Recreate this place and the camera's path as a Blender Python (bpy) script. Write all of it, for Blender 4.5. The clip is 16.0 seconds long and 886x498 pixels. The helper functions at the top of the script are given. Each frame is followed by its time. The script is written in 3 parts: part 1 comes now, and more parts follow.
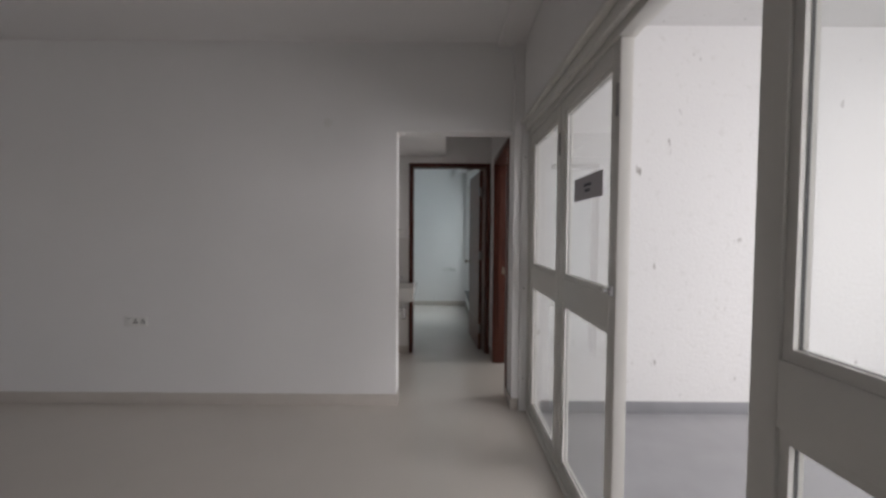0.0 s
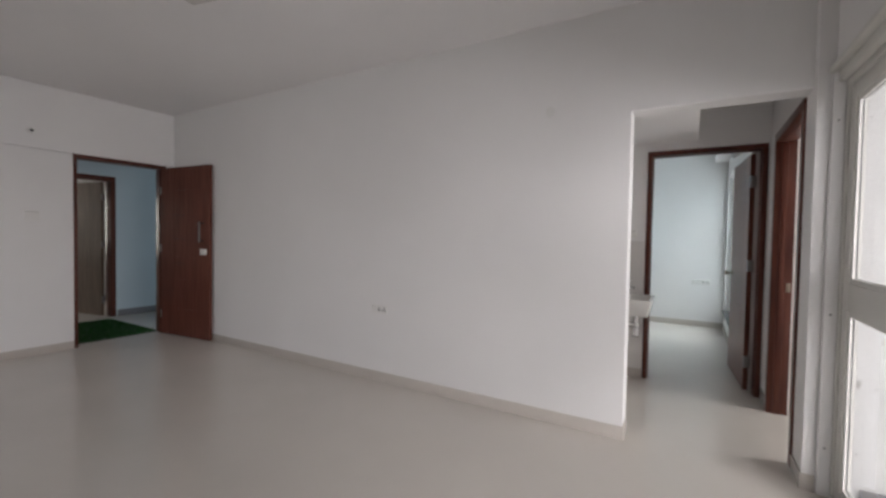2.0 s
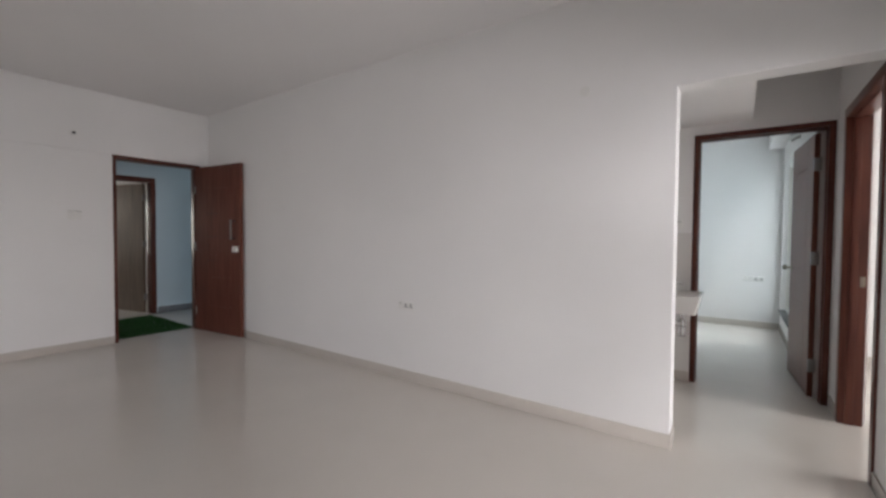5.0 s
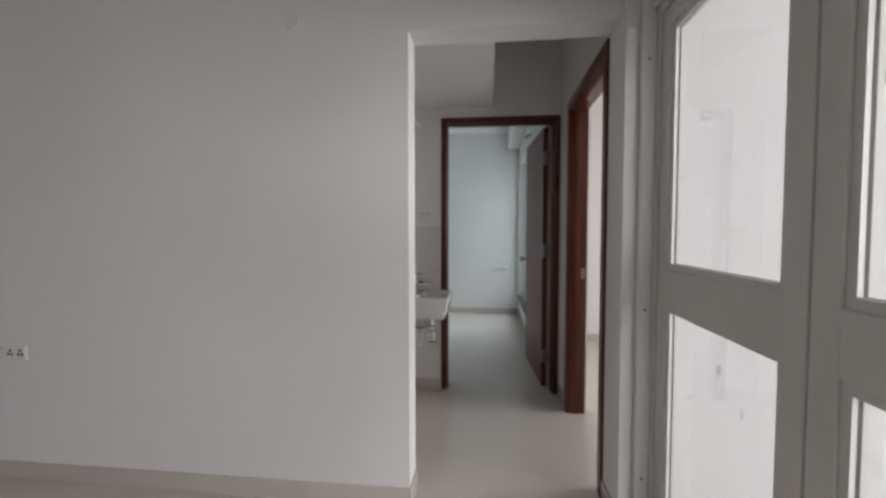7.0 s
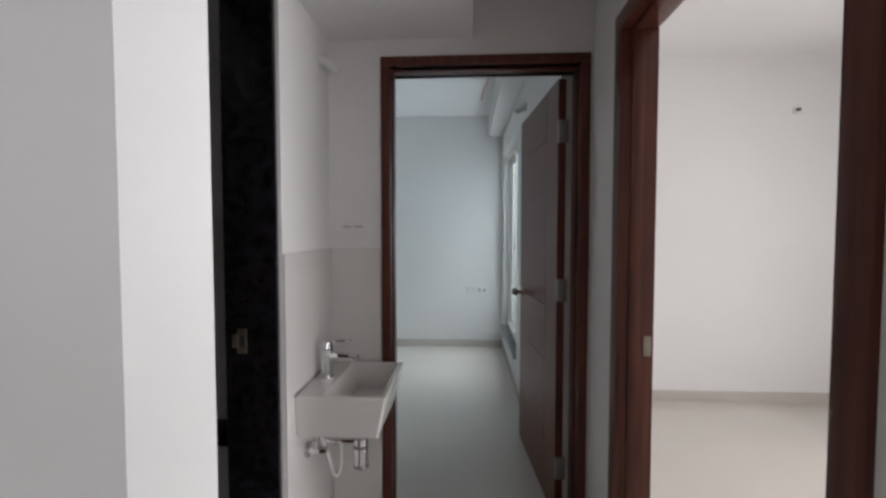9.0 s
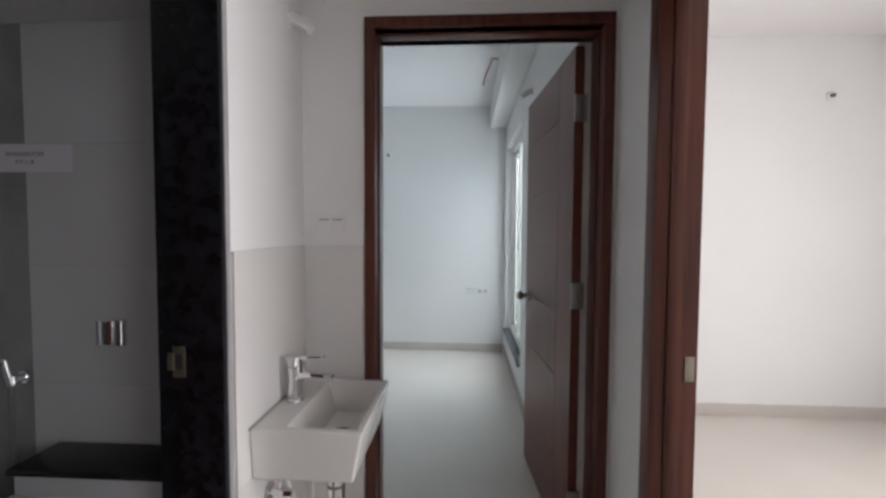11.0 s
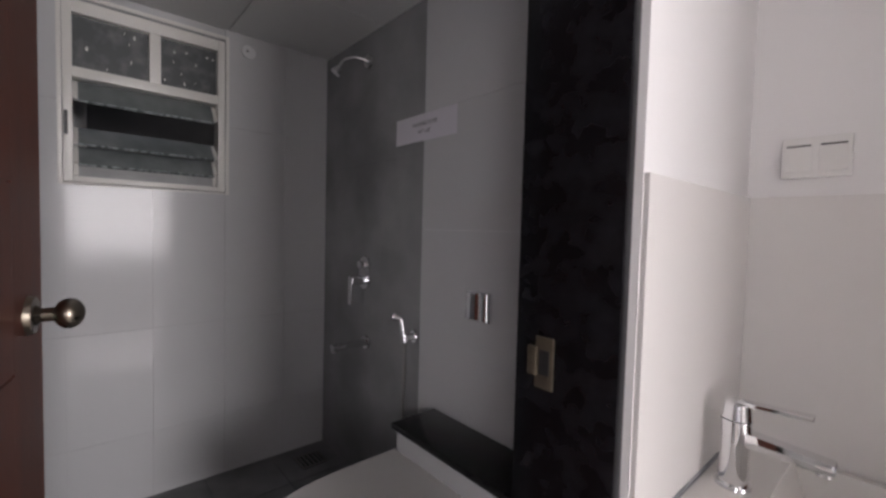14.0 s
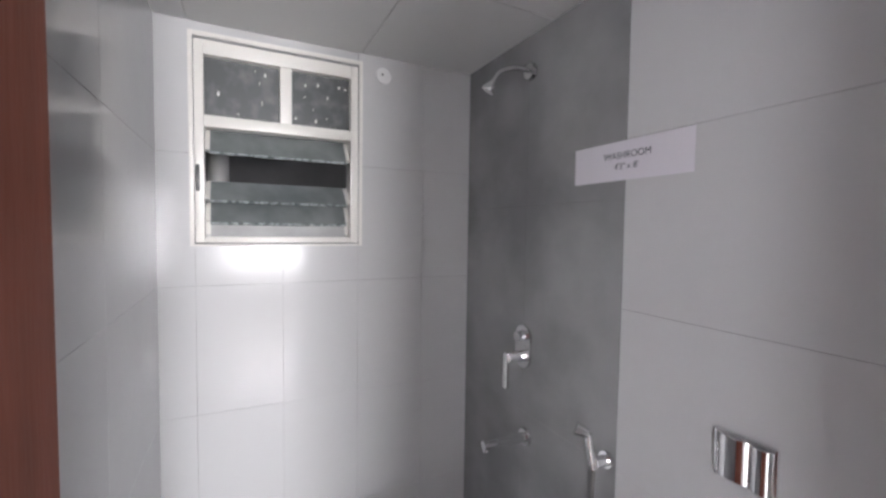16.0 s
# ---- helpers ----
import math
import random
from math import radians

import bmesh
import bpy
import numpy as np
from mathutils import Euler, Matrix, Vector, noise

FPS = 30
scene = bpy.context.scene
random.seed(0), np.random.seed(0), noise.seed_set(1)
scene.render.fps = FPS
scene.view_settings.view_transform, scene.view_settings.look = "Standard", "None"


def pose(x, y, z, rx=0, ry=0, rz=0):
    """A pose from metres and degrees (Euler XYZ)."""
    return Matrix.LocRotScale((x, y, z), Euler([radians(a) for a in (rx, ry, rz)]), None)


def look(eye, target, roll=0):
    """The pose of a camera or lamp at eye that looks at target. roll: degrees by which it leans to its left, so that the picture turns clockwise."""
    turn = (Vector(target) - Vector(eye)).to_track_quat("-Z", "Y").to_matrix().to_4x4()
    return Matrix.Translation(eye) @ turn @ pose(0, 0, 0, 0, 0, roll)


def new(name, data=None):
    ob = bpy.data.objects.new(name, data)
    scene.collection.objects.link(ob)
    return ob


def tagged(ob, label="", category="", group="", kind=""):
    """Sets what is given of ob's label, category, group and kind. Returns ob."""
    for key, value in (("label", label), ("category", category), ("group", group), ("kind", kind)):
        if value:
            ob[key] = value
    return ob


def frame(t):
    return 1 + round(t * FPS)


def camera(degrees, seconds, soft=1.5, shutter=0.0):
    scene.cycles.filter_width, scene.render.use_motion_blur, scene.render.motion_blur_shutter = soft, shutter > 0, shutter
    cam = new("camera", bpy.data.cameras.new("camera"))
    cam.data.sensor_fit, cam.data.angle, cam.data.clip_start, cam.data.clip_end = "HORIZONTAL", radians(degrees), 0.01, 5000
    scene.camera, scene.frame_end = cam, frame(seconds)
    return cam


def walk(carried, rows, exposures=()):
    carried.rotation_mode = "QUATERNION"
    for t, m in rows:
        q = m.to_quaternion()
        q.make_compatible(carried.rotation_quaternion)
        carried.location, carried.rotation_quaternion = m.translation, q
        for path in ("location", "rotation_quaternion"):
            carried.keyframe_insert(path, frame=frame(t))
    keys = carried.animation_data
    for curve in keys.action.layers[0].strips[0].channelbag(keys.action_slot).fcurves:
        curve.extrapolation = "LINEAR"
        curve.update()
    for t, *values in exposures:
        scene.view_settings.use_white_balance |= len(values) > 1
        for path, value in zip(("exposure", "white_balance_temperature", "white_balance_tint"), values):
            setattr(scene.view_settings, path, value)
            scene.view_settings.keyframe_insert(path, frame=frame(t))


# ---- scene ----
cam = camera(93.0, 16.0, soft=2.8)
PATH = [
    (0, (0.371, 0.249, 1.333), (0.369, 2.248, 1.259), 0.4),
    (0.5, (0.349, 0.424, 1.289), (0.316, 2.423, 1.235), 0.7),
    (1, (0.384, 0.548, 1.307), (-0.004, 2.509, 1.239), 0.2),
    (1.5, (0.416, 0.572, 1.301), (-0.346, 2.421, 1.243), 0.6),
    (2, (0.368, 0.565, 1.288), (-0.652, 2.284, 1.23), 1.0),
    (2.5, (0.313, 0.558, 1.291), (-0.907, 2.141, 1.228), 1.0),
    (3, (0.283, 0.538, 1.277), (-1.088, 1.993, 1.221), 0.9),
    (5.5, (0.343, 0.865, 1.223), (-0.588, 2.634, 1.156), 0.0),
    (6, (0.365, 1.066, 1.215), (-0.236, 2.972, 1.135), -0.1),
    (6.5, (0.378, 1.326, 1.231), (0.017, 3.291, 1.149), -0.3),
    (7, (0.368, 1.649, 1.241), (0.145, 3.634, 1.155), 0.0),
    (7.5, (0.372, 2.006, 1.264), (0.28, 4.002, 1.181), -0.1),
    (8, (0.41, 2.398, 1.274), (0.343, 4.395, 1.193), -0.2),
    (8.5, (0.37, 2.751, 1.306), (0.267, 4.747, 1.22), -0.1),
    (9, (0.358, 3.062, 1.35), (0.251, 5.057, 1.27), -0.0),
    (11.5, (0.365, 3.417, 1.323), (0.25, 5.412, 1.231), 0.5),
    (12, (0.336, 3.528, 1.297), (-0.066, 5.485, 1.203), 0.5),
    (12.5, (0.302, 3.626, 1.261), (-0.449, 5.478, 1.178), 0.2),
    (13, (0.248, 3.756, 1.236), (-0.806, 5.454, 1.158), 0.6),
    (13.5, (0.156, 3.778, 1.226), (-1.144, 5.296, 1.147), 1.2),
    (14, (0.01, 3.834, 1.197), (-1.495, 5.148, 1.108), 1.5),
    (14.5, (-0.164, 3.864, 1.209), (-1.77, 5.053, 1.123), 1.0),
    (15, (-0.288, 3.874, 1.222), (-1.949, 4.986, 1.154), 1.0),
    (15.5, (-0.43, 3.911, 1.291), (-2.163, 4.906, 1.212), 0.6),
    (16, (-0.498, 3.938, 1.41), (-2.297, 4.806, 1.315), 0.8),
]
EXPOSURES = [
    (0, -1.0, 6500, 10.0), (0.5, -0.92, 6500, 10.0), (1, -0.97, 6500, 10.0), (1.5, -0.58, 6500, 10.0), (2, -0.15, 6500, 10.0), (2.5, 0.03, 6500, 10.0), (3, 0.07, 6500, 10.0),
    (5.5, -0.1, 6500, 10.0), (6, -0.37, 6500, 10.0), (6.5, -0.57, 6500, 10.0), (7, -0.62, 6500, 10.0), (8, -0.72, 6500, 10.0), (8.5, -0.66, 6500, 10.5), (9, -0.52, 6350, 9.5),
    (11.5, -0.1, 6350, 11.0), (12, 0.05, 6350, 10.0), (12.5, 0.42, 6300, 12.0), (13, 0.4, 6450, 14.0), (13.5, 0.25, 6500, 17.0), (14, 0.3, 6500, 16.0),
    (14.5, 1.15, 6350, 13.0), (15, 1.95, 6250, 10.5), (15.5, 1.85, 6300, 12.5), (16, 1.78, 6300, 13.0),
]
walk(cam, [(t, look(eye, target, roll)) for t, eye, target, roll in PATH], EXPOSURES)

# ---- light ----
world = bpy.data.worlds.new("sky")
scene.world = world
world.use_nodes = True
wn = world.node_tree.nodes
sky = wn.new("ShaderNodeTexSky")
sky.sky_type, sky.sun_disc = "NISHITA", False
sky.sun_elevation, sky.sun_rotation = radians(50), radians(120)
sky.dust_density, sky.air_density = 4.0, 1.0
wn["Background"].inputs["Strength"].default_value = 0.14
world.node_tree.links.new(sky.outputs["Color"], wn["Background"].inputs["Color"])

sun = new("sun", bpy.data.lights.new("sun", "SUN"))
sun.data.energy, sun.data.angle, sun.data.color = 2.3, radians(75), (1, 0.985, 0.97)
sun.matrix_world = look((0, 0, 0), (-math.sin(radians(120)) * 0.6, -math.cos(radians(120)) * 0.6, -0.77))


def window_light(name, place, target, width, height, watts, colour=(1, 1, 1)):
    lamp = new(name, bpy.data.lights.new(name, "AREA"))
    lamp.data.shape, lamp.data.size, lamp.data.size_y = "RECTANGLE", width, height
    lamp.data.energy, lamp.data.color = watts, colour
    lamp.matrix_world = look(place, target)
    return lamp


window_light("balcony_daylight", (4.3, 0.2, 1.55), (-2.0, 2.0, 1.3), 3.8, 2.5, 225, (1.0, 0.97, 1.0))
window_light("bedroom_daylight", (1.12, 7.25, 1.3), (-1.0, 7.25, 0.9), 1.2, 1.8, 32, (0.78, 0.92, 1.0))
# Added fill for the west end, through an unseen opening assumed in the south wall.
window_light("south_fill_light", (-3.2, -1.55, 1.5), (-3.2, 2.0, 1.0), 1.9, 1.4, 13, (0.95, 0.97, 1.0))
window_light("room_daylight", (4.35, 4.38, 1.4), (1.0, 4.2, 1.2), 1.4, 1.5, 90, (0.98, 0.965, 0.965)).data.spread = radians(150)
window_light("lobby_daylight", (-6.35, 6.3, 1.6), (-6.35, 3.0, 1.0), 1.3, 1.8, 8, (0.72, 0.88, 1.0))
window_light("neighbour_daylight", (-9.9, 2.6, 1.5), (-7.0, 2.6, 1.2), 1.3, 1.3, 22, (1.0, 0.95, 0.86))

# ---- materials ----


def material(name, colour, rough=0.5, metal=0.0, vary=0.04, scale=6.0, bump=0.02, bump_scale=60.0, second=None, spread=(0.35, 0.65), coat=0.0, stretch=(1, 1, 1), random_tone=0.0, spec=0.5, specks=None):
    m = bpy.data.materials.new(name)
    m.use_nodes = True
    nt, b = m.node_tree, m.node_tree.nodes["Principled BSDF"]
    b.inputs["Metallic"].default_value = metal
    b.inputs["Coat Weight"].default_value = coat
    b.inputs["Specular IOR Level"].default_value = spec
    b.inputs["Coat Roughness"].default_value = 0.08
    co, mp = nt.nodes.new("ShaderNodeTexCoord"), nt.nodes.new("ShaderNodeMapping")
    mp.inputs["Scale"].default_value = stretch
    nt.links.new(co.outputs["Object"], mp.inputs["Vector"])
    big, ramp = nt.nodes.new("ShaderNodeTexNoise"), nt.nodes.new("ShaderNodeValToRGB")
    big.inputs["Scale"].default_value, big.inputs["Detail"].default_value = scale, 7
    second = second or tuple(max(0, c * (1 - 3 * vary)) for c in colour)
    ramp.color_ramp.elements[0].position, ramp.color_ramp.elements[1].position = spread
    ramp.color_ramp.elements[0].color, ramp.color_ramp.elements[1].color = (*second, 1), (*colour, 1)
    nt.links.new(mp.outputs["Vector"], big.inputs["Vector"])
    nt.links.new(big.outputs["Fac"], ramp.inputs["Fac"])
    out = ramp.outputs["Color"]
    if specks:
        dots, cut, mix = nt.nodes.new("ShaderNodeTexNoise"), nt.nodes.new("ShaderNodeValToRGB"), nt.nodes.new("ShaderNodeMix")
        tall = nt.nodes.new("ShaderNodeMapping")
        tall.inputs["Scale"].default_value = (1, 1, 0.45)
        nt.links.new(co.outputs["Object"], tall.inputs["Vector"])
        nt.links.new(tall.outputs["Vector"], dots.inputs["Vector"])
        dots.inputs["Scale"].default_value, dots.inputs["Detail"].default_value = 13, 5
        cut.color_ramp.elements[0].position, cut.color_ramp.elements[1].position = 0.69, 0.76
        mix.data_type = "RGBA"
        nt.links.new(dots.outputs["Fac"], cut.inputs["Fac"])
        nt.links.new(cut.outputs["Color"], mix.inputs[0])
        nt.links.new(out, mix.inputs[6])
        mix.inputs[7].default_value = (*specks, 1)
        out = mix.outputs[2]
    if random_tone:
        info, hsv, ma = nt.nodes.new("ShaderNodeObjectInfo"), nt.nodes.new("ShaderNodeHueSaturation"), nt.nodes.new("ShaderNodeMath")
        ma.operation = "MULTIPLY_ADD"
        ma.inputs[1].default_value, ma.inputs[2].default_value = random_tone, 1 - random_tone / 2
        nt.links.new(info.outputs["Random"], ma.inputs[0])
        nt.links.new(ma.outputs[0], hsv.inputs["Value"])
        nt.links.new(out, hsv.inputs["Color"])
        out = hsv.outputs["Color"]
    nt.links.new(out, b.inputs["Base Color"])
    fine, bp, mr = nt.nodes.new("ShaderNodeTexNoise"), nt.nodes.new("ShaderNodeBump"), nt.nodes.new("ShaderNodeMapRange")
    fine.inputs["Scale"].default_value, fine.inputs["Detail"].default_value = bump_scale, 4
    nt.links.new(mp.outputs["Vector"], fine.inputs["Vector"])
    bp.inputs["Strength"].default_value, bp.inputs["Distance"].default_value = bump, 0.01
    nt.links.new(fine.outputs["Fac"], bp.inputs["Height"])
    nt.links.new(bp.outputs["Normal"], b.inputs["Normal"])
    mr.inputs["To Min"].default_value, mr.inputs["To Max"].default_value = max(0.02, rough * 0.85), min(1, rough * 1.15)
    nt.links.new(big.outputs["Fac"], mr.inputs["Value"])
    nt.links.new(mr.outputs["Result"], b.inputs["Roughness"])
    return m


def glass(name, tint=(1, 1, 1), rough=0.0):
    m = bpy.data.materials.new(name)
    m.use_nodes = True
    b = m.node_tree.nodes["Principled BSDF"]
    b.inputs["Base Color"].default_value = (*tint, 1)
    b.inputs["Transmission Weight"].default_value = 1.0
    b.inputs["Roughness"].default_value, b.inputs["IOR"].default_value = rough, 1.45
    return m


PAINT = material("white_wall_paint", (0.795, 0.778, 0.768), 0.6, vary=0.013, scale=0.9, bump=0.025, bump_scale=80)
CEIL = material("white_ceiling_paint", (0.82, 0.80, 0.795), 0.8, vary=0.008, scale=1.2, bump=0.05, bump_scale=70)
PLASTER = material("rough_white_plaster", (0.73, 0.722, 0.715), 0.85, vary=0.03, scale=15, bump=0.3, bump_scale=40, second=(0.675, 0.665, 0.65), spread=(0.27, 0.42), specks=(0.33, 0.31, 0.29))
FLOOR = material("cream_vitrified_tile", (0.63, 0.588, 0.538), 0.17, vary=0.02, scale=1.1, bump=0.008, bump_scale=14)
SKIRT = material("beige_skirting_tile", (0.55, 0.505, 0.46), 0.25, vary=0.02, scale=4, bump=0.01)
BALCONY = material("grey_balcony_tile", (0.33, 0.33, 0.345), 0.45, vary=0.04, scale=3, bump=0.03)
BALSKIRT = material("grey_balcony_skirting", (0.27, 0.27, 0.285), 0.45, vary=0.04, scale=3, bump=0.03)
WOOD = material("dark_red_brown_veneer", (0.165, 0.057, 0.039), 0.36, vary=0.2, scale=5, bump=0.05, bump_scale=45, second=(0.10, 0.033, 0.022), spread=(0.3, 0.7), stretch=(6, 6, 0.5), spec=0.22)
WOODFRAME = material("polished_red_brown_timber", (0.145, 0.046, 0.030), 0.3, vary=0.2, scale=5, bump=0.03, bump_scale=45, second=(0.06, 0.016, 0.011), spread=(0.3, 0.7), stretch=(7, 7, 0.4), spec=0.32)
# Glossy brown veneer with its grey reflected sheen mixed into the base colour.
SHEENWOOD = material("brown_veneer_grey_sheen", (0.20, 0.145, 0.11), 0.3, vary=0.15, scale=5, bump=0.04, bump_scale=45, second=(0.13, 0.092, 0.07), spread=(0.3, 0.7), stretch=(6, 6, 0.5))
UPVC = material("white_window_profile", (0.70, 0.68, 0.64), 0.35, vary=0.015, scale=3, bump=0.01)
RUBBER = material("dark_gasket", (0.16, 0.16, 0.155), 0.6)
CHROME = material("polished_chrome", (0.82, 0.82, 0.83), 0.08, 1.0, vary=0.01, bump=0.0)
BRASS = material("antique_satin_brass", (0.35, 0.305, 0.25), 0.28, 1.0, vary=0.08, scale=14, bump=0.02)
STEEL = material("satin_steel", (0.34, 0.33, 0.32), 0.4, 1.0, vary=0.04, bump=0.01)
CERAMIC = material("white_glazed_ceramic", (0.80, 0.775, 0.74), 0.1, vary=0.006, scale=3, bump=0.0, coat=0.3)
PLASTIC = material("white_switch_plastic", (0.76, 0.745, 0.72), 0.3, vary=0.01, bump=0.0)
IVORY = material("aged_ivory_paint", (0.15, 0.125, 0.09), 0.45, 0.6, vary=0.1, scale=30)
DARK = material("dark_plastic", (0.02, 0.02, 0.022), 0.4)
GRANITE = material("black_speckled_granite", (0.005, 0.005, 0.006), 0.18, vary=0.2, scale=26, bump=0.03, second=(0.0135, 0.0135, 0.016), spread=(0.30, 0.60), spec=0.25)
# White glazed tile; the bathroom's dimness is put into this greyer colour.
TILE = material("dimmed_white_wall_tile", (0.53, 0.53, 0.535), 0.145, vary=0.006, scale=2.0, bump=0.09, bump_scale=6.5, spec=0.22, random_tone=0.02)
DADO = material("pale_grey_glazed_dado_tile", (0.715, 0.69, 0.668), 0.22, vary=0.01, scale=3, bump=0.012, bump_scale=6)
GROUT = material("pale_grout", (0.50, 0.50, 0.505), 0.8)
STONE = material("grey_cement_look_tile", (0.32, 0.32, 0.325), 0.24, vary=0.08, scale=2.6, bump=0.02, second=(0.19, 0.19, 0.195), spread=(0.33, 0.70))
WETFLOOR = material("dark_grey_antiskid_tile", (0.21, 0.212, 0.216), 0.4, vary=0.08, scale=8, bump=0.06, random_tone=0.08)
GYPSUM = material("white_gypsum_panel", (0.70, 0.70, 0.695), 0.7, vary=0.01, scale=3, bump=0.03)
TURF = material("green_artificial_turf", (0.025, 0.13, 0.022), 0.9, vary=0.2, scale=30, bump=0.5, bump_scale=160)
PAPER = material("white_printed_paper", (0.64, 0.615, 0.66), 0.7, vary=0.01, bump=0.02)
# Paper seen against the daylight: its shaded side is put into the grey.
BACKPAPER = material("backlit_shade_paper", (0.46, 0.44, 0.47), 0.75, vary=0.02, bump=0.02)
INK = material("dark_print_ink", (0.05, 0.05, 0.07), 0.6)
REDWIRE = material("red_insulated_wire", (0.48, 0.085, 0.085), 0.45)
HOSE = material("white_flexible_hose", (0.72, 0.70, 0.67), 0.35)
SILL = material("dark_grey_granite_sill", (0.07, 0.078, 0.085), 0.25, vary=0.15, scale=40, bump=0.02)
LOBBYWALL = material("pale_blue_lobby_paint", (0.60, 0.68, 0.72), 0.6, vary=0.01, scale=2, bump=0.03)
CONCRETE = material("stained_duct_concrete", (0.24, 0.235, 0.23), 0.9, vary=0.1, scale=2.2, bump=0.3, bump_scale=18)
GROUND = material("dry_soil_and_grass", (0.20, 0.19, 0.13), 0.95, vary=0.15, scale=0.3, bump=0.2)
GLASS = glass("clear_glass", (0.97, 0.985, 0.98))
LOUVRE = material("dusty_louvre_glass", (0.20, 0.215, 0.215), 0.3, vary=0.1, scale=9, bump=0.05, second=(0.12, 0.135, 0.135))
# Dusty blade again; the extra light on the lowest one is in this paler colour.
LITBLADE = material("lit_dusty_louvre_glass", (0.36, 0.36, 0.355), 0.4, vary=0.1, scale=7, bump=0.05, second=(0.26, 0.262, 0.26))
DUSTYPANE = material("dust_coated_glass", (0.085, 0.09, 0.092), 0.25, vary=0.1, scale=14, bump=0.05, second=(0.17, 0.175, 0.175), spread=(0.28, 0.52))
GLASSEDGE = material("chipped_glass_edge", (0.42, 0.46, 0.46), 0.5, vary=0.2, scale=60, bump=0.3, second=(0.10, 0.12, 0.12), spread=(0.4, 0.6))

# ---- building helpers ----


def box(bm, x0, x1, y0, y1, z0, z1, bevel=0.0):
    r = bmesh.ops.create_cube(bm, size=1, matrix=Matrix.LocRotScale(((x0 + x1) / 2, (y0 + y1) / 2, (z0 + z1) / 2), None, (abs(x1 - x0), abs(y1 - y0), abs(z1 - z0))))
    if bevel:
        edges = list({e for v in r["verts"] for e in v.link_edges})
        bmesh.ops.bevel(bm, geom=edges, offset=bevel, segments=2, affect="EDGES", profile=0.6)
    return bm


def rod(bm, a, b, r0, r1=None, seg=18):
    a, b = Vector(a), Vector(b)
    d = b - a
    m = Matrix.Translation((a + b) / 2) @ d.to_track_quat("Z", "Y").to_matrix().to_4x4()
    bmesh.ops.create_cone(bm, cap_ends=True, segments=seg, radius1=r0, radius2=r0 if r1 is None else r1, depth=d.length, matrix=m)
    return bm


def ball(bm, c, r, sx=1, sy=1, sz=1):
    bmesh.ops.create_uvsphere(bm, u_segments=22, v_segments=14, radius=r, matrix=Matrix.LocRotScale(c, None, (sx, sy, sz)))
    return bm


def tube(bm, points, r, seg=10):
    """A bent pipe through the points, smoothed."""
    pts = [Vector(p) for p in points]
    fine = []
    for i in range(len(pts) - 1):
        p0, p1, p2, p3 = pts[max(i - 1, 0)], pts[i], pts[i + 1], pts[min(i + 2, len(pts) - 1)]
        for k in range(6):
            t = k / 6
            fine.append(0.5 * (2 * p1 + (p2 - p0) * t + (2 * p0 - 5 * p1 + 4 * p2 - p3) * t * t + (3 * p1 - p0 - 3 * p2 + p3) * t ** 3))
    fine.append(pts[-1])
    rings = []
    for i, p in enumerate(fine):
        d = (fine[min(i + 1, len(fine) - 1)] - fine[max(i - 1, 0)]).normalized()
        q = d.to_track_quat("Z", "Y")
        rings.append([bm.verts.new(p + q @ Vector((r * math.cos(2 * math.pi * j / seg), r * math.sin(2 * math.pi * j / seg), 0))) for j in range(seg)])
    for a, b in zip(rings, rings[1:]):
        for j in range(seg):
            bm.faces.new((a[j], a[(j + 1) % seg], b[(j + 1) % seg], b[j]))
    bm.faces.new(rings[0][::-1]), bm.faces.new(rings[-1])
    return bm


def mesh_of(name, bm, mat):
    bmesh.ops.recalc_face_normals(bm, faces=bm.faces)
    me = bpy.data.meshes.new(name)
    bm.to_mesh(me)
    bm.free()
    me.materials.append(mat)
    me.set_sharp_from_angle(angle=radians(35))
    for p in me.polygons:
        p.use_smooth = True
    return me


def part(name, bm, mat, parent, label=""):
    ob = new(name, mesh_of(name, bm, mat))
    ob.parent = parent
    return tagged(ob, label)


def B(*boxes, bevel=0.0):
    bm = bmesh.new()
    for b in boxes:
        box(bm, *b, bevel=bevel)
    return bm


def thing(name, m, label, category, group=""):
    ob = new(name)
    ob.empty_display_size = 0.1
    ob.matrix_world = m
    return tagged(ob, label, category, group)


def structure(name, bm, mat, label, category):
    return tagged(new(name, mesh_of(name, bm, mat)), label, category, kind="structure")


# ---- plan ----
NW, NB = 3.465, 3.62          # living room's north wall, front and back
CX = 0.012                   # corridor's west corner
CE = 0.893                   # corridor's east wall
BW = -0.237                  # basin wall
BI = -0.417                  # inner face of the bathroom's door wall
BY = 4.885                   # bedroom wall, south face
WX = -2.192                  # bathroom's west wall
EX = -5.416                  # entrance wall
H = 2.77

# ---- floors, ceilings ----
structure("floor", B((EX - 0.15, 1.06, -1.2, NB, -0.15, 0), (BW - 0.003, 1.06, NB, 5.03, -0.15, 0), (-2.4, 0.95, 5.03, 8.1, -0.15, 0), (1.06, 4.1, 3.42, 6.6, -0.15, 0)), FLOOR, "glossy cream vitrified tile floor", "floor")
structure("bathroom_floor", B((WX, BW - 0.003, NB, BY, -0.15, -0.02)), GROUT, "dark grey wet bathroom floor", "floor")
structure("balcony_floor", B((1.06, 4.0, -3.0, 3.42, -0.17, -0.02)), BALCONY, "matt grey tiled balcony floor", "floor")
structure("lobby_floor", B((-9.8, EX - 0.15, 0.5, 6.2, -0.17, -0.008)), FLOOR, "polished cream lobby floor", "floor")
